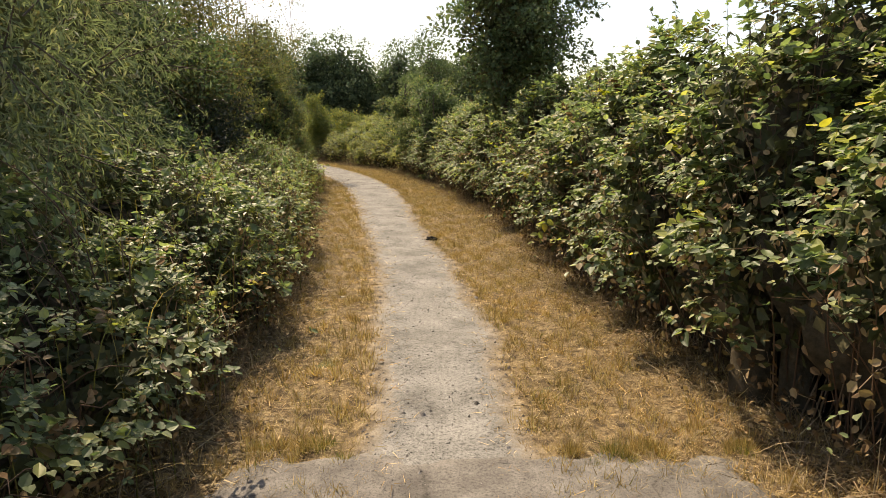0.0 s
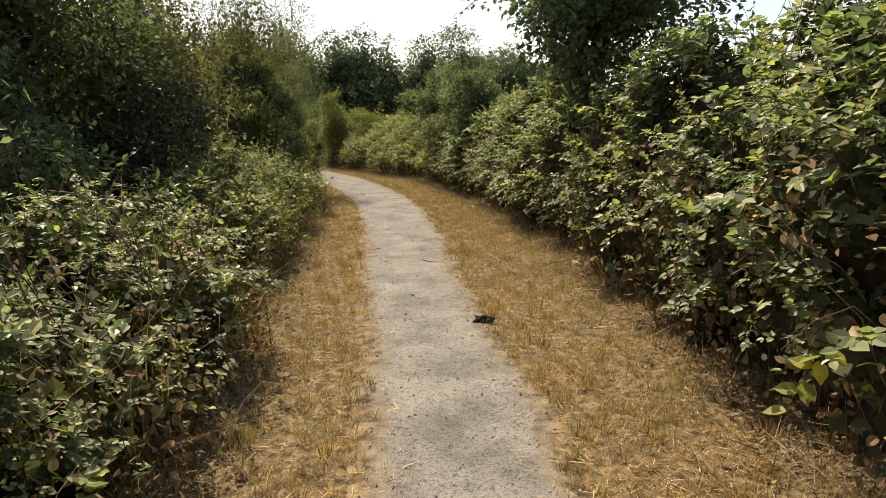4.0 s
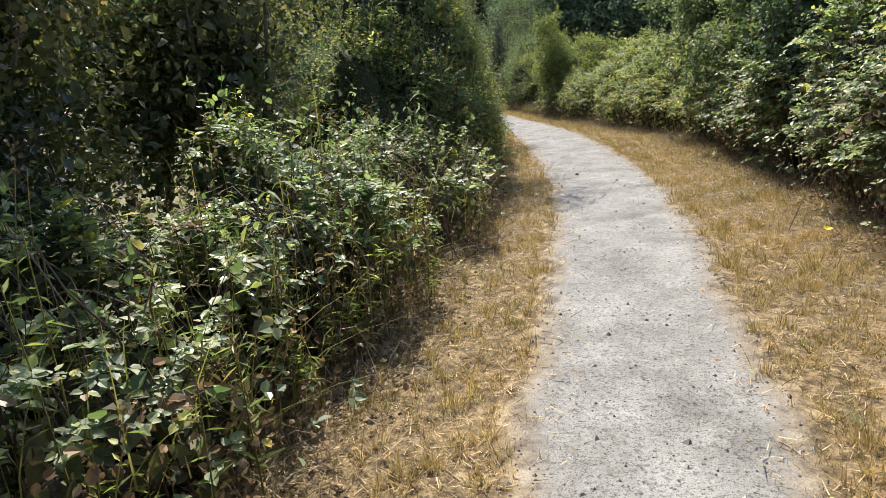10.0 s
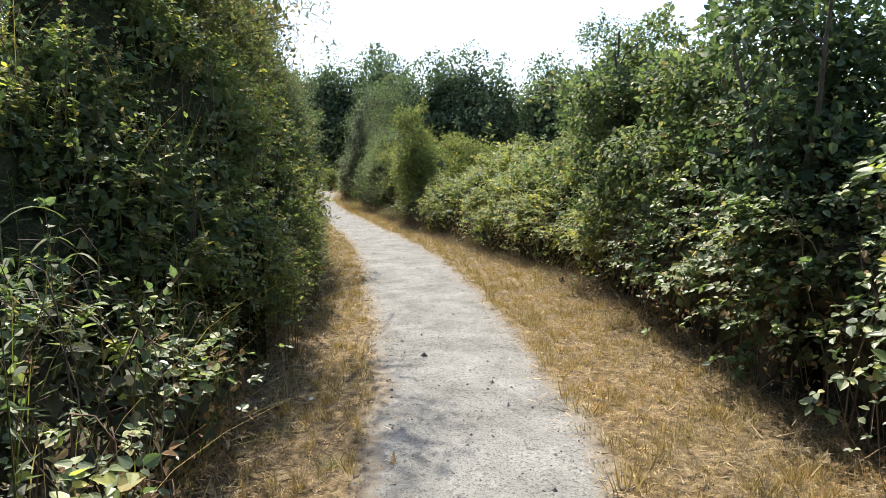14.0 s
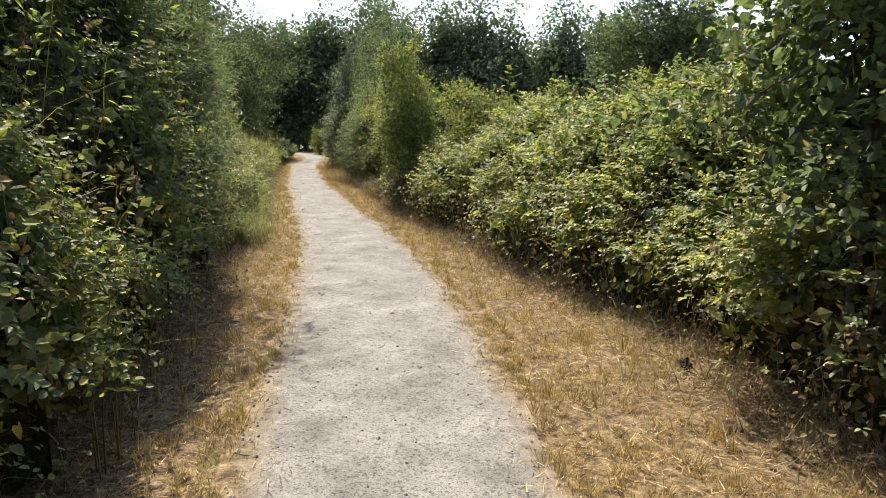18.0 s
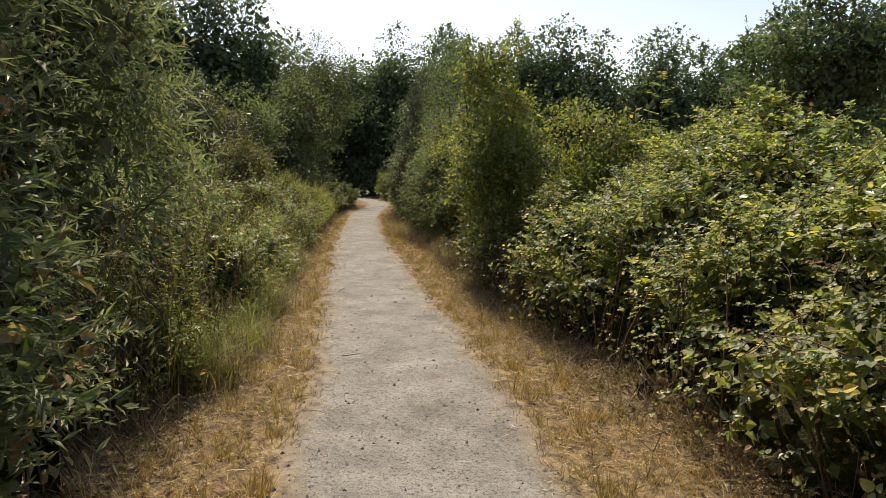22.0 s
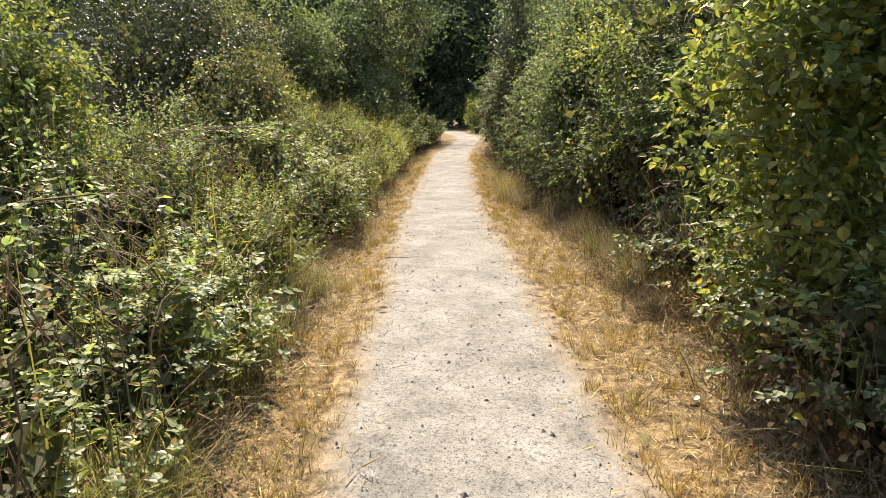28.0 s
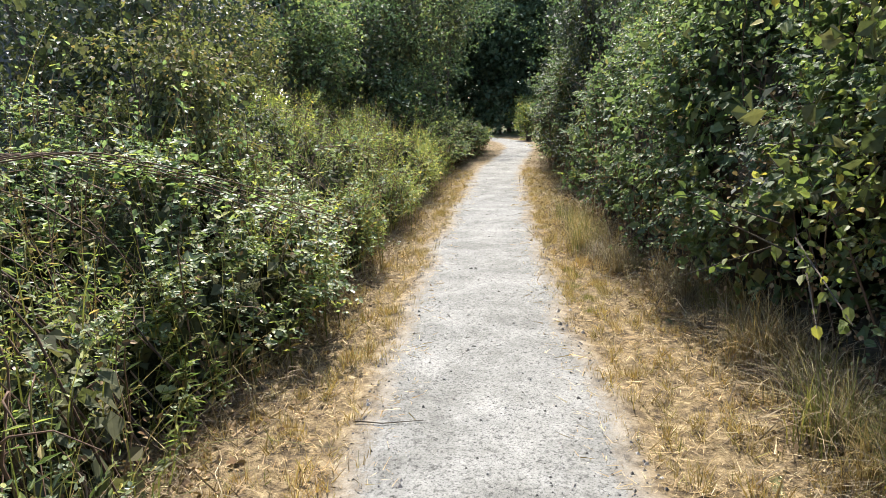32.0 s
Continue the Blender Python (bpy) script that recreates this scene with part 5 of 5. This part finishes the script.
LONG_TUFTS = [long_tuft_mesh(520 + k, (WEED, GREENGRASS, HAY, GREENGRASS)[k]) for k in range(4)]
DRY_TUFTS = [long_tuft_mesh(530 + k, (HAY, STRAW, GREENGRASS)[k], 120, 0.55) for k in range(3)]


def grass_tuft(x, y, meshes, label, k, scale=1.0):
    ob = thing("grass_tuft", x, y, label, "grass tuft", "grass tufts on the verge")
    b = part("blade", meshes[k % len(meshes)], ob, kind="stuff")
    b.rotation_euler, b.scale = (0, 0, k * 2.1), (scale, scale, scale)
    return ob


# placed tufts: x, y
for k, (x, y) in enumerate([(0.57, 8.55), (-0.83, 6.35), (-0.27, 13.16), (-1.62, 12.18), (-1.5, 10.63), (-0.83, 17.75), (-0.8, 16.7), (-1.23, 18.45), (-0.57, 17.95), (-2.16, 16.44), (-0.69, 15.4), (-0.3, 18.9), (-0.45, 19.4)]):
    grass_tuft(x, y, TUFTS, "small brown tuft of dry grass on the mown verge", k, 1.1)
g = np.random.default_rng(77)
for k in range(120):
    u = g.uniform(2, 46)
    sgn = g.choice([-1, 1])
    lo, hi = half_gravel(u) + 0.1, (right_foot(u) if sgn > 0 else left_foot(u)) - 0.1
    x, y = spot(u, sgn * g.uniform(lo, hi))
    grass_tuft(float(x), float(y), TUFTS, "small dry tuft standing in the stubble", k, g.uniform(0.6, 1.1))
g = np.random.default_rng(78)
for k in range(46):
    front = k < 22
    u, d = (3.27 + g.normal(0, 0.05), g.uniform(0.5, 1.7)) if front else (g.uniform(1.4, 3.3), g.choice([-1.2, -1.15, 1.55]) + g.normal(0, 0.07)) if k < 36 else (3.3 + g.normal(0, 0.06), g.uniform(-1.2, -0.55))
    x, y = spot(u, d)
    grass_tuft(float(x), float(y), GREEN_TUFTS if k % 9 == 0 else TUFTS, "dry tuft growing over the edge of the asphalt", k, g.uniform(0.5, 0.95))
g = np.random.default_rng(77)
for k, (u, d) in enumerate([(3.1, 0.75), (3.15, 0.95), (3.0, 1.2), (3.2, -0.55), (2.9, -0.75), (13.5, 0.8), (14.9, 0.75), (15.1, 0.82), (17.6, 0.8), (17.9, 0.95), (24.6, 0.85), (24.9, 0.9), (25.2, 1.0), (25.3, 0.8), (25.6, 0.95), (30.4, -0.7), (31.1, -0.68), (32.6, -0.62), (37.6, 0.75), (37.9, 0.78), (38.2, 0.72), (38.5, 0.8), (38.7, 0.74), (15.4, -0.75), (15.8, -0.8)]):
    x, y = spot(u, d)
    grass_tuft(float(x), float(y), GREEN_TUFTS, "green grass tuft at the edge of the gravel", k, 0.55)
for k in range(84):
    u = g.uniform(29.3, 32.5) if k < 52 else g.uniform(32.3, 35.2)
    x, y = spot(u, -left_foot(u) - g.uniform(-0.1, 0.4))
    grass_tuft(float(x), float(y), LONG_TUFTS, "tall leaning grass at the foot of the thicket", k, g.uniform(0.6, 1.05))
for k in range(84):
    u = g.uniform(34.3, 41)
    x, y = spot(u, right_foot(u) + g.uniform(-0.05, 0.3))
    grass_tuft(float(x), float(y), DRY_TUFTS, "tall dry grass leaning out below the bushes", k, g.uniform(0.35, 0.95))


# ---- teasels in the weed bank ----
TEASEL = rough_material("teasel_head", [(0.3, (0.16, 0.12, 0.075)), (0.7, (0.3, 0.24, 0.15))], 40, 0.9, 0.5, 120)
STALK = rough_material("green_stalk", [(0.3, (0.13, 0.13, 0.06)), (0.7, (0.24, 0.23, 0.11))], 12, 0.8, 0.2, 60)


def teasel_head_mesh():
    th, ph = np.meshgrid(np.linspace(0, np.pi, 9), np.linspace(0, 2 * np.pi, 10, endpoint=False), indexing="ij")
    s = np.stack([np.sin(th) * np.cos(ph) * 0.017, np.sin(th) * np.sin(ph) * 0.017, 0.032 * np.cos(th)], -1).reshape(-1, 3)
    i, j = np.meshgrid(np.arange(8), np.arange(10), indexing="ij")
    q = np.stack([i * 10 + j, (i + 1) * 10 + j, (i + 1) * 10 + (j + 1) % 10, i * 10 + (j + 1) % 10], -1).reshape(-1, 4)
    n = np.random.default_rng(5).normal(size=(150, 3))
    w = unit(n)
    v, f = leaves(BLADE, w * np.array([0.015, 0.015, 0.03]), w + np.array([0, 0, 0.35]), np.cross(w, [0.3, 0.5, 1]), 0.02, 0.12)
    return mesh_of("seed_head", np.concatenate([s, v]), [q, f + len(s)], TEASEL)


HEAD = teasel_head_mesh()


def teasel(x, y, h, seed):
    g = np.random.default_rng(seed)
    ob = thing("teasel", x, y, "teasel with bristly brown seed heads above the weeds", "teasel", "teasels in the weed bank")
    tips = [np.array([g.normal(0, 0.05), g.normal(0, 0.05), h])]
    for k in range(g.integers(2, 5)):
        tips.append(np.array([g.normal(0, 0.14), g.normal(0, 0.14), h * g.uniform(0.78, 0.95)]))
    t = np.linspace(0, 1, 6)[:, None]
    for k, tip in enumerate(tips):
        low = np.array([0, 0, 0.0]) if k == 0 else tips[0] * g.uniform(0.5, 0.7)
        c = low * (1 - t) + tip * t + np.array([0, 0, 0.05]) * np.sin(np.pi * t) * (k > 0)
        v, f = tubes(c[None], 0.006 if k == 0 else 0.004, 0.003, 5)
        part("stem", mesh_of("stem", v, f, STALK, True), ob)
        head = part("seed_head", HEAD, ob, "bristly brown seed head")
        head.location = tip + np.array([0, 0, 0.03])
        head.rotation_euler = (g.normal(0, 0.15), g.normal(0, 0.15), g.uniform(0, 6))
    return ob


for k, (u, d_, h) in enumerate([(31.7, -1.95, 1.3), (31.9, -1.8, 1.22), (31.5, -2.0, 1.12), (32.1, -2.1, 1.28), (31.4, -2.5, 1.1), (30.9, -1.9, 0.9), (31.2, -2.9, 1.15), (33.4, -2.9, 1.3)]):
    x, y = spot(u, d_)
    teasel(float(x), float(y), h, 700 + k)

# ---- thistle down in the weeds ----
FLUFF = leaf_material("thistle_down", [(0, (0.7, 0.68, 0.62)), (1, (0.85, 0.83, 0.78))], 0.8, 0.1, 0.5)


def thistle(x, y, h, seed):
    g = np.random.default_rng(seed)
    ob = thing("thistle", x, y, "thistle gone to seed with white down", "thistle", "thistles in the weed bank")
    t = np.linspace(0, 1, 6)[:, None]
    c = np.array([[g.normal(0, 0.03), g.normal(0, 0.03), h]]) * t + g.normal(0, 0.004, (6, 3)) * t
    v, f = tubes(c[None], 0.005, 0.003, 5)
    part("stem", mesh_of("stem", v, f, STALK, True), ob)
    n = 170
    w = unit(g.normal(size=(n, 3)))
    v, f = leaves(BLADE, c[-1] + w * 0.006, w, np.cross(w, [0.2, 0.5, 1]), g.uniform(0.012, 0.024, n), 0.07)
    part("down", mesh_of("down", v, f, FLUFF), ob, "ball of white silky down", kind="stuff")
    return ob


for k, (x, y, h) in enumerate([(-8.35, 31.75, 0.98), (-8.5, 31.95, 0.9)]):
    thistle(x, y, h, 730 + k)

# ---- reeds, broad-leaved weeds, arching brambles ----
REED = leaf_material("reed_leaf", [(0, (0.08, 0.115, 0.05)), (0.7, (0.13, 0.17, 0.075)), (1, (0.22, 0.23, 0.11))], 0.55, 0.35, 0.35)


def reed(x, y, h, seed, stalks=6):
    """A clump of reed stalks, each with long arching leaves."""
    g = np.random.default_rng(seed)
    ob = thing("reed", x, y, "clump of green reeds with long arching leaves", "reed", "reeds among the brambles")
    for _ in range(stalks):
        foot = np.array([g.normal(0, 0.16), g.normal(0, 0.16), 0.0])
        top = foot + np.array([g.normal(0, 0.07), g.normal(0, 0.07), h * g.uniform(0.75, 1.05)])
        t = np.linspace(0, 1, 6)[:, None]
        v, f = tubes((foot * (1 - t) + top * t)[None], 0.005, 0.003, 5)
        part("stalk", mesh_of("stalk", v, f, STALK, True), ob)
        k = 9
        at_ = np.linspace(0.3, 1, k)
        ang = np.arange(k) * 2.6 + g.uniform(0, 6)
        root = foot * (1 - at_[:, None]) + top * at_[:, None]
        out = np.stack([np.cos(ang), np.sin(ang), 0 * ang], -1)
        ln = g.uniform(0.24, 0.42, k)[:, None, None]
        tt = np.linspace(0, 1, 7)[None, :, None]
        mid = root[:, None] + ln * (out[:, None] * (0.75 * tt) + np.array([0, 0, 1.0]) * (0.75 * tt - 0.75 * tt**2))
        wide_ = np.stack([-np.sin(ang), np.cos(ang), 0 * ang], -1)[:, None] * (0.013 * np.sin(np.pi * np.clip(tt * 0.9 + 0.12, 0, 1)) ** 0.7)
        v = np.concatenate([mid - wide_, mid + np.array([0, 0, -0.004]), mid + wide_], 1).reshape(-1, 3)
        i, j = np.meshgrid(np.arange(k), np.arange(6), indexing="ij")
        q = i * 21 + j
        f = np.concatenate([np.stack([q, q + 7, q + 8, q + 1], -1).reshape(-1, 4), np.stack([q + 7, q + 14, q + 15, q + 8], -1).reshape(-1, 4)])
        part("leaf", mesh_of("leaf", v, f, REED, True), ob)
    return ob


for k, (x, y, h) in enumerate([(-3.3, 14.7, 0.95), (-4.3, 18.6, 1.3)]):
    reed(x, y, h, 740 + k, 4)


def broad_weed(x, y, seed):
    """A low plant of large rounded leaves on stalks."""
    g = np.random.default_rng(seed)
    ob = thing("broad_leaved_weed", x, y, "low weed with large rounded dark green leaves", "weed")
    k = 16
    ang = np.arange(k) * 2.4 + g.uniform(0, 1, k)
    reach = g.uniform(0.06, 0.26, k)
    tip = np.stack([np.cos(ang) * reach, np.sin(ang) * reach, g.uniform(0.2, 0.62, k)], -1)
    t = np.linspace(0, 1, 5)[None, :, None]
    v, f = tubes(tip[:, None] * t * np.array([1, 1, 1]) - np.array([0, 0, 0.0]), 0.004, 0.003, 4)
    part("stalk", mesh_of("stalk", v, f, STALK, True), ob, kind="stuff")
    for p_, a_ in zip(tip, ang):
        v, f = leaves((LEAFLET[0] * np.array([1.25, 1, 1]), LEAFLET[1]), p_[None], np.array([[math.cos(a_), math.sin(a_), -0.25]]), np.array([[0.25 * math.cos(a_), 0.25 * math.sin(a_), 1.0]]) + g.normal(0, 0.2, (1, 3)), g.uniform(0.055, 0.095))
        part("leaf", mesh_of("leaf", v, f, SHRUB), ob)
    return ob


broad_weed(-9.2, 33.55, 760)


def bramble_arch(line, seed, count=26, size=0.05):
    """One long bramble cane that arches over the weeds, with its leaves."""
    g = np.random.default_rng(seed)
    line = np.array(line, float)
    t = np.linspace(0, 1, 24)
    knots = np.linspace(0, 1, len(line))
    c = np.stack([np.interp(t, knots, line[:, k]) for k in range(3)], -1)
    c[1:-1] = (c[:-2] + c[1:-1] * 2 + c[2:]) / 4
    ob = thing("bramble_cane", *line[0][:2], "arching bramble cane with pale glossy leaves", "bramble", "arching canes over the weeds")
    o = np.array([*line[0][:2], 0])
    v, f = tubes((c - o)[None], 0.006, 0.003, 5)
    part("stem", mesh_of("stem", v, f, CANE, True), ob)
    u = g.uniform(0.12, 1, count)
    p = np.stack([np.interp(u, t, c[:, k]) for k in range(3)], -1) + g.normal(0, 0.03, (count, 3))
    along = unit(line[-1] - line[0])
    side = np.cross(along, [0, 0, 1.0])
    way = side * np.where(np.arange(count) % 2, 1, -1)[:, None] + along * 0.4 + g.normal(0, 0.3, (count, 3))
    v, f = trefoils(p - o, way, np.array([0, 0, 1.0]) + g.normal(0, 0.2, (count, 3)), size * g.uniform(0.75, 1.2, count), LEAFLET)
    part("leaves", mesh_of("leaves", v, f, BRAMBLE), ob, kind="stuff")
    return ob


for k, dx in enumerate((0.0, 0.12, -0.14, 0.25, -0.28, 0.4)):
    bramble_arch([(-12.3 + dx, 34.5, 0.5), (-11.8 + dx, 35.0, 1.28), (-11.35 + dx, 35.55, 1.36), (-11.1 + dx, 36.3, 1.1), (-10.7 + dx, 36.9, 0.75)], 770 + k)
for k, (u, d_) in enumerate([(29.6, -2.3), (31.0, -2.6), (32.5, -2.3), (39.2, -2.0), (40.8, -1.9)]):
    (x0, y0), (x1, y1) = spot(u, d_), spot(u + 1.5, d_ + 0.9)
    bramble_arch([(x0, y0, 0.4), (x0 * 0.7 + x1 * 0.3, y0 * 0.7 + y1 * 0.3, 1.15), (x0 * 0.35 + x1 * 0.65, y0 * 0.35 + y1 * 0.65, 1.12), (x1, y1, 0.6)], 780 + k)


def young_ash(x, y, z0, z1, seed):
    """A single upright shoot with paired leaflets."""
    g = np.random.default_rng(seed)
    ob = thing("young_ash", x, y, "thin young ash shoot standing up out of the brambles", "sapling")
    t = np.linspace(0, 1, 7)[:, None]
    c = np.array([[0, 0, 0]]) * (1 - t) + np.array([[0.05, 0.04, z1]]) * t + g.normal(0, 0.012, (7, 3)) * t
    v, f = tubes(c[None], 0.012, 0.004, 5)
    part("stem", mesh_of("stem", v, f, BARK, True), ob)
    vs, fs, n = [], [], 0
    for k in range(16):
        h = z0 + (z1 - z0) * (k + 1) / 16
        a = k * 2.4
        out = np.array([math.cos(a), math.sin(a), 0.35])
        rib = np.array([0.04 * h / z1, 0.03 * h / z1, h]) + out * np.linspace(0.03, 0.2, 5)[:, None]
        for sgn in (-1, 1):
            w = np.cross(out, [0, 0, 1.0]) * sgn + out * 0.5
            v, f = leaves(LEAF, rib, np.broadcast_to(w, rib.shape), np.array([0, 0, 1.0]) + g.normal(0, 0.2, rib.shape), g.uniform(0.05, 0.08, 5), 0.75)
            vs.append(v)
            fs.append(f + n)
            n += len(v)
    part("leaves", mesh_of("leaves", np.concatenate(vs), np.concatenate(fs), OLIVE), ob, kind="stuff")
    return ob


young_ash(-3.95, 33.9, 1.6, 2.75, 790)


def bare_branch(root, forks, seed):
    """A leafless thorny branch: each fork is a bent line from a point on the stem, with short side twigs."""
    g = np.random.default_rng(seed)
    ob = thing("dead_branch", root[0], root[1], "bare dark thorny branch standing out of the brambles", "branch")
    o = np.array([root[0], root[1], 0.0])
    for k, line in enumerate(forks):
        line = np.array(line, float) - o
        t, knots = np.linspace(0, 1, 14), np.linspace(0, 1, len(line))
        c = np.stack([np.interp(t, knots, line[:, a]) for a in range(3)], -1)
        c[1:-1] = (c[:-2] + c[1:-1] * 2 + c[2:]) / 4 + g.normal(0, 0.006, (12, 3))
        v, f = tubes(c[None], 0.009 if k == 0 else 0.006, 0.0025, 5)
        part("stem" if k == 0 else "side_branch", mesh_of("stem", v, f, BARK, True), ob)
        m = 16 if k == 0 else 8
        b = c[g.integers(4, 14, m)]
        e = unit(g.normal(0, 1, (m, 3)) + np.array([0, 0, 0.5])) * g.gamma(2, 0.022, (m, 1))
        v, f = tubes(np.stack([b, b + e * 0.55 + g.normal(0, 0.004, (m, 3)), b + e], 1), 0.003, 0.0012, 4)
        part("twig", mesh_of("twig", v, f, BARK, True), ob, kind="stuff")
    return ob


bare_branch((-1.25, 27.5), [[(-1.25, 27.5, 0.0), (-1.3, 27.54, 1.0), (-1.36, 27.57, 1.84), (-1.42, 27.59, 1.96), (-1.53, 27.63, 2.1), (-1.63, 27.66, 2.23), (-1.74, 27.7, 2.3), (-1.86, 27.73, 2.4)], [(-1.4, 27.58, 1.93), (-1.3, 27.54, 2.02), (-1.21, 27.5, 2.1), (-1.08, 27.46, 2.2)], [(-1.47, 27.61, 2.03), (-1.58, 27.62, 2.07), (-1.66, 27.66, 2.08)]], 795)

# ---- small things lying about ----
def stick(name, label, pts, r, mat=CANE):
    pts = np.array(pts, float)
    v, f = tubes((pts - pts[0])[None], r, r * 0.5, 6)
    ob = new(name, mesh_of(name, v, f, mat, True))
    ob.location = pts[0]
    return tagged(ob, label, "stick", "fallen sticks")


stick("stick", "dark bent stick lying on the gravel", [(-0.77, 12.62, 0.02), (-0.71, 12.48, 0.022), (-0.62, 12.43, 0.02), (-0.48, 12.42, 0.02)], 0.006, BARK)
stick("stick", "thin dry stick lying on the verge", [(-1.84, 11.35, 0.03), (-1.79, 11.6, 0.05), (-1.75, 11.8, 0.04)], 0.006)
stick("stick", "thin dry stick lying across the path edge", [(-9.62, 35.84, 0.02), (-9.48, 35.87, 0.022), (-9.32, 35.98, 0.02)], 0.0035, BARK)
stick("stick", "long pale dead cane leaning out of the brambles", [(-0.33, 17.72, 0.02), (-0.24, 17.67, 0.3), (-0.1, 17.57, 0.62)], 0.005, HAY)
stick("stick", "small forked twig on the gravel edge", [(-1.4, 13.42, 0.02), (-1.45, 13.36, 0.02), (-1.52, 13.3, 0.02)], 0.005)
stick("stick", "thin dark stick lying on the path", [(-6.41, 29.86, 0.012), (-6.35, 29.9, 0.015), (-6.3, 29.97, 0.012)], 0.0035, BARK)
g = np.random.default_rng(31)
th, ph = np.meshgrid(np.linspace(0, np.pi, 14), np.linspace(0, 2 * np.pi, 22, endpoint=False), indexing="ij")
s = np.stack([np.sin(th) * np.cos(ph), np.sin(th) * np.sin(ph), np.cos(th)], -1)
s = s * (1 + 0.25 * waves(41, 0.9)(s) + 0.12 * waves(42, 0.4)(s))[..., None] * np.array([0.075, 0.035, 0.03]) + np.array([0, 0, 0.015])
i, j = np.meshgrid(np.arange(13), np.arange(22), indexing="ij")
v, f = s.reshape(-1, 3), np.stack([i * 22 + j, (i + 1) * 22 + j, (i + 1) * 22 + (j + 1) % 22, i * 22 + (j + 1) % 22], -1).reshape(-1, 4)
clump = new("black_clump", mesh_of("black_clump", v, f, BLACK, True))
clump.location = (-0.07, 9.91, 0.012)
tagged(clump, "small black clump lying beside the gravel", "debris")
# black lumps stand for dark holes and black clumps below the mound
for x, y, turn, k in ((-1.36, 25.9, 0.6, 1.3), (-1.75, 25.1, 2.0, 0.7), (-3.96, 29.66, 1.1, 1.2)):
    ob = new("black_clump", clump.data)
    ob.location, ob.rotation_euler, ob.scale = (x, y, 0.012), (0, 0, turn), (k, k * 1.3, k * 1.6)
    tagged(ob, "black clump standing for a dark spot at the foot of the brambles", "debris")


def fallen_leaf(x, y, z, size, mat, label, turn, seed):
    g = np.random.default_rng(seed)
    v, f = leaves(OVAL, np.zeros((1, 3)), np.array([[math.cos(turn), math.sin(turn), 0.1]]), np.array([[0.2, -0.2, 1.0]]), size)
    ob = new("fallen_leaf", mesh_of("fallen_leaf", v, f, mat))
    ob.location = (x, y, z)
    return tagged(ob, label, "leaf", "fallen leaves")


YELLOW = leaf_material("yellow_leaf", [(0, (0.75, 0.58, 0.05)), (1, (0.85, 0.7, 0.08))], 0.5, 0.4, 0.3)
PALE = leaf_material("pale_leaf", [(0, (0.5, 0.48, 0.4)), (1, (0.68, 0.66, 0.58))], 0.6, 0.3, 0.15)
fallen_leaf(-0.1, 17.35, 0.12, 0.09, YELLOW, "bright yellow leaf standing on the dry verge", 1.0, 1)
fallen_leaf(-3.52, 18.49, 0.05, 0.08, PALE, "pale dry leaf lying at the foot of the brambles", 0.3, 2)
fallen_leaf(-4.22, 21.74, 0.05, 0.07, YELLOW, "yellowed leaf lying at the foot of the bushes", 2.0, 3)
for k in range(26):
    u = g.uniform(3, 44)
    s = g.choice([-1, 1])
    x, y = spot(u, s * g.uniform(half_gravel(u), (right_foot(u) if s > 0 else left_foot(u)) + 0.1))
    fallen_leaf(float(x), float(y), 0.025, g.uniform(0.04, 0.07), DEADLEAF if k % 4 else PALE, "withered brown leaf on the verge" if k % 4 else "pale dry leaf on the verge", g.uniform(0, 6), k)

# ---- the block hut among the trees ----
BLOCK = rough_material("concrete_block", [(0.3, (0.12, 0.125, 0.13)), (0.7, (0.22, 0.225, 0.23))], 6, 0.9, 0.4, 50, fine=(60, 0.5, (0.6, 0.6, 0.6)))
MORTAR = rough_material("mortar", [(0.3, (0.2, 0.2, 0.19)), (0.7, (0.3, 0.3, 0.28))], 20, 0.95, 0.3, 60)


def box_mesh(name, sx, sy, sz, mat, bevel=0.006):
    bm = bmesh.new()
    bmesh.ops.create_cube(bm, size=1.0, matrix=Matrix.Diagonal((sx, sy, sz, 1)))
    if bevel:
        bmesh.ops.bevel(bm, geom=bm.edges[:], offset=bevel, segments=1, affect="EDGES")
    me = bpy.data.meshes.new(name)
    bm.to_mesh(me)
    bm.free()
    me.materials.append(mat)
    return me


hut = thing("block_hut", -19.7, 39.1, "small grey concrete-block hut half hidden by shrubs", "hut")
hut.rotation_euler = (0, 0, radians(38))
walls = part("wall", box_mesh("wall", 2.6, 2.2, 2.9, MORTAR), hut)
walls.location = (0, 0, 1.45)
roof = part("roof", box_mesh("roof", 2.8, 2.4, 0.12, BLOCK, 0.02), hut, "flat grey slab roof")
roof.location = (0, 0, 2.96)
brick_long, brick_side = box_mesh("block", 0.43, 0.05, 0.205, BLOCK), box_mesh("block", 0.05, 0.43, 0.205, BLOCK)
for row in range(13):
    for col in range(6):
        b = part("block", brick_long, walls)
        b.location = (-1.1 + col * 0.44 + (0.1 if row % 2 else -0.1), -1.1, -1.34 + row * 0.222)
    for col in range(5):
        b = part("block", brick_side, walls)
        b.location = (1.3, -0.88 + col * 0.44 + (0.05 if row % 2 else -0.05), -1.34 + row * 0.222)
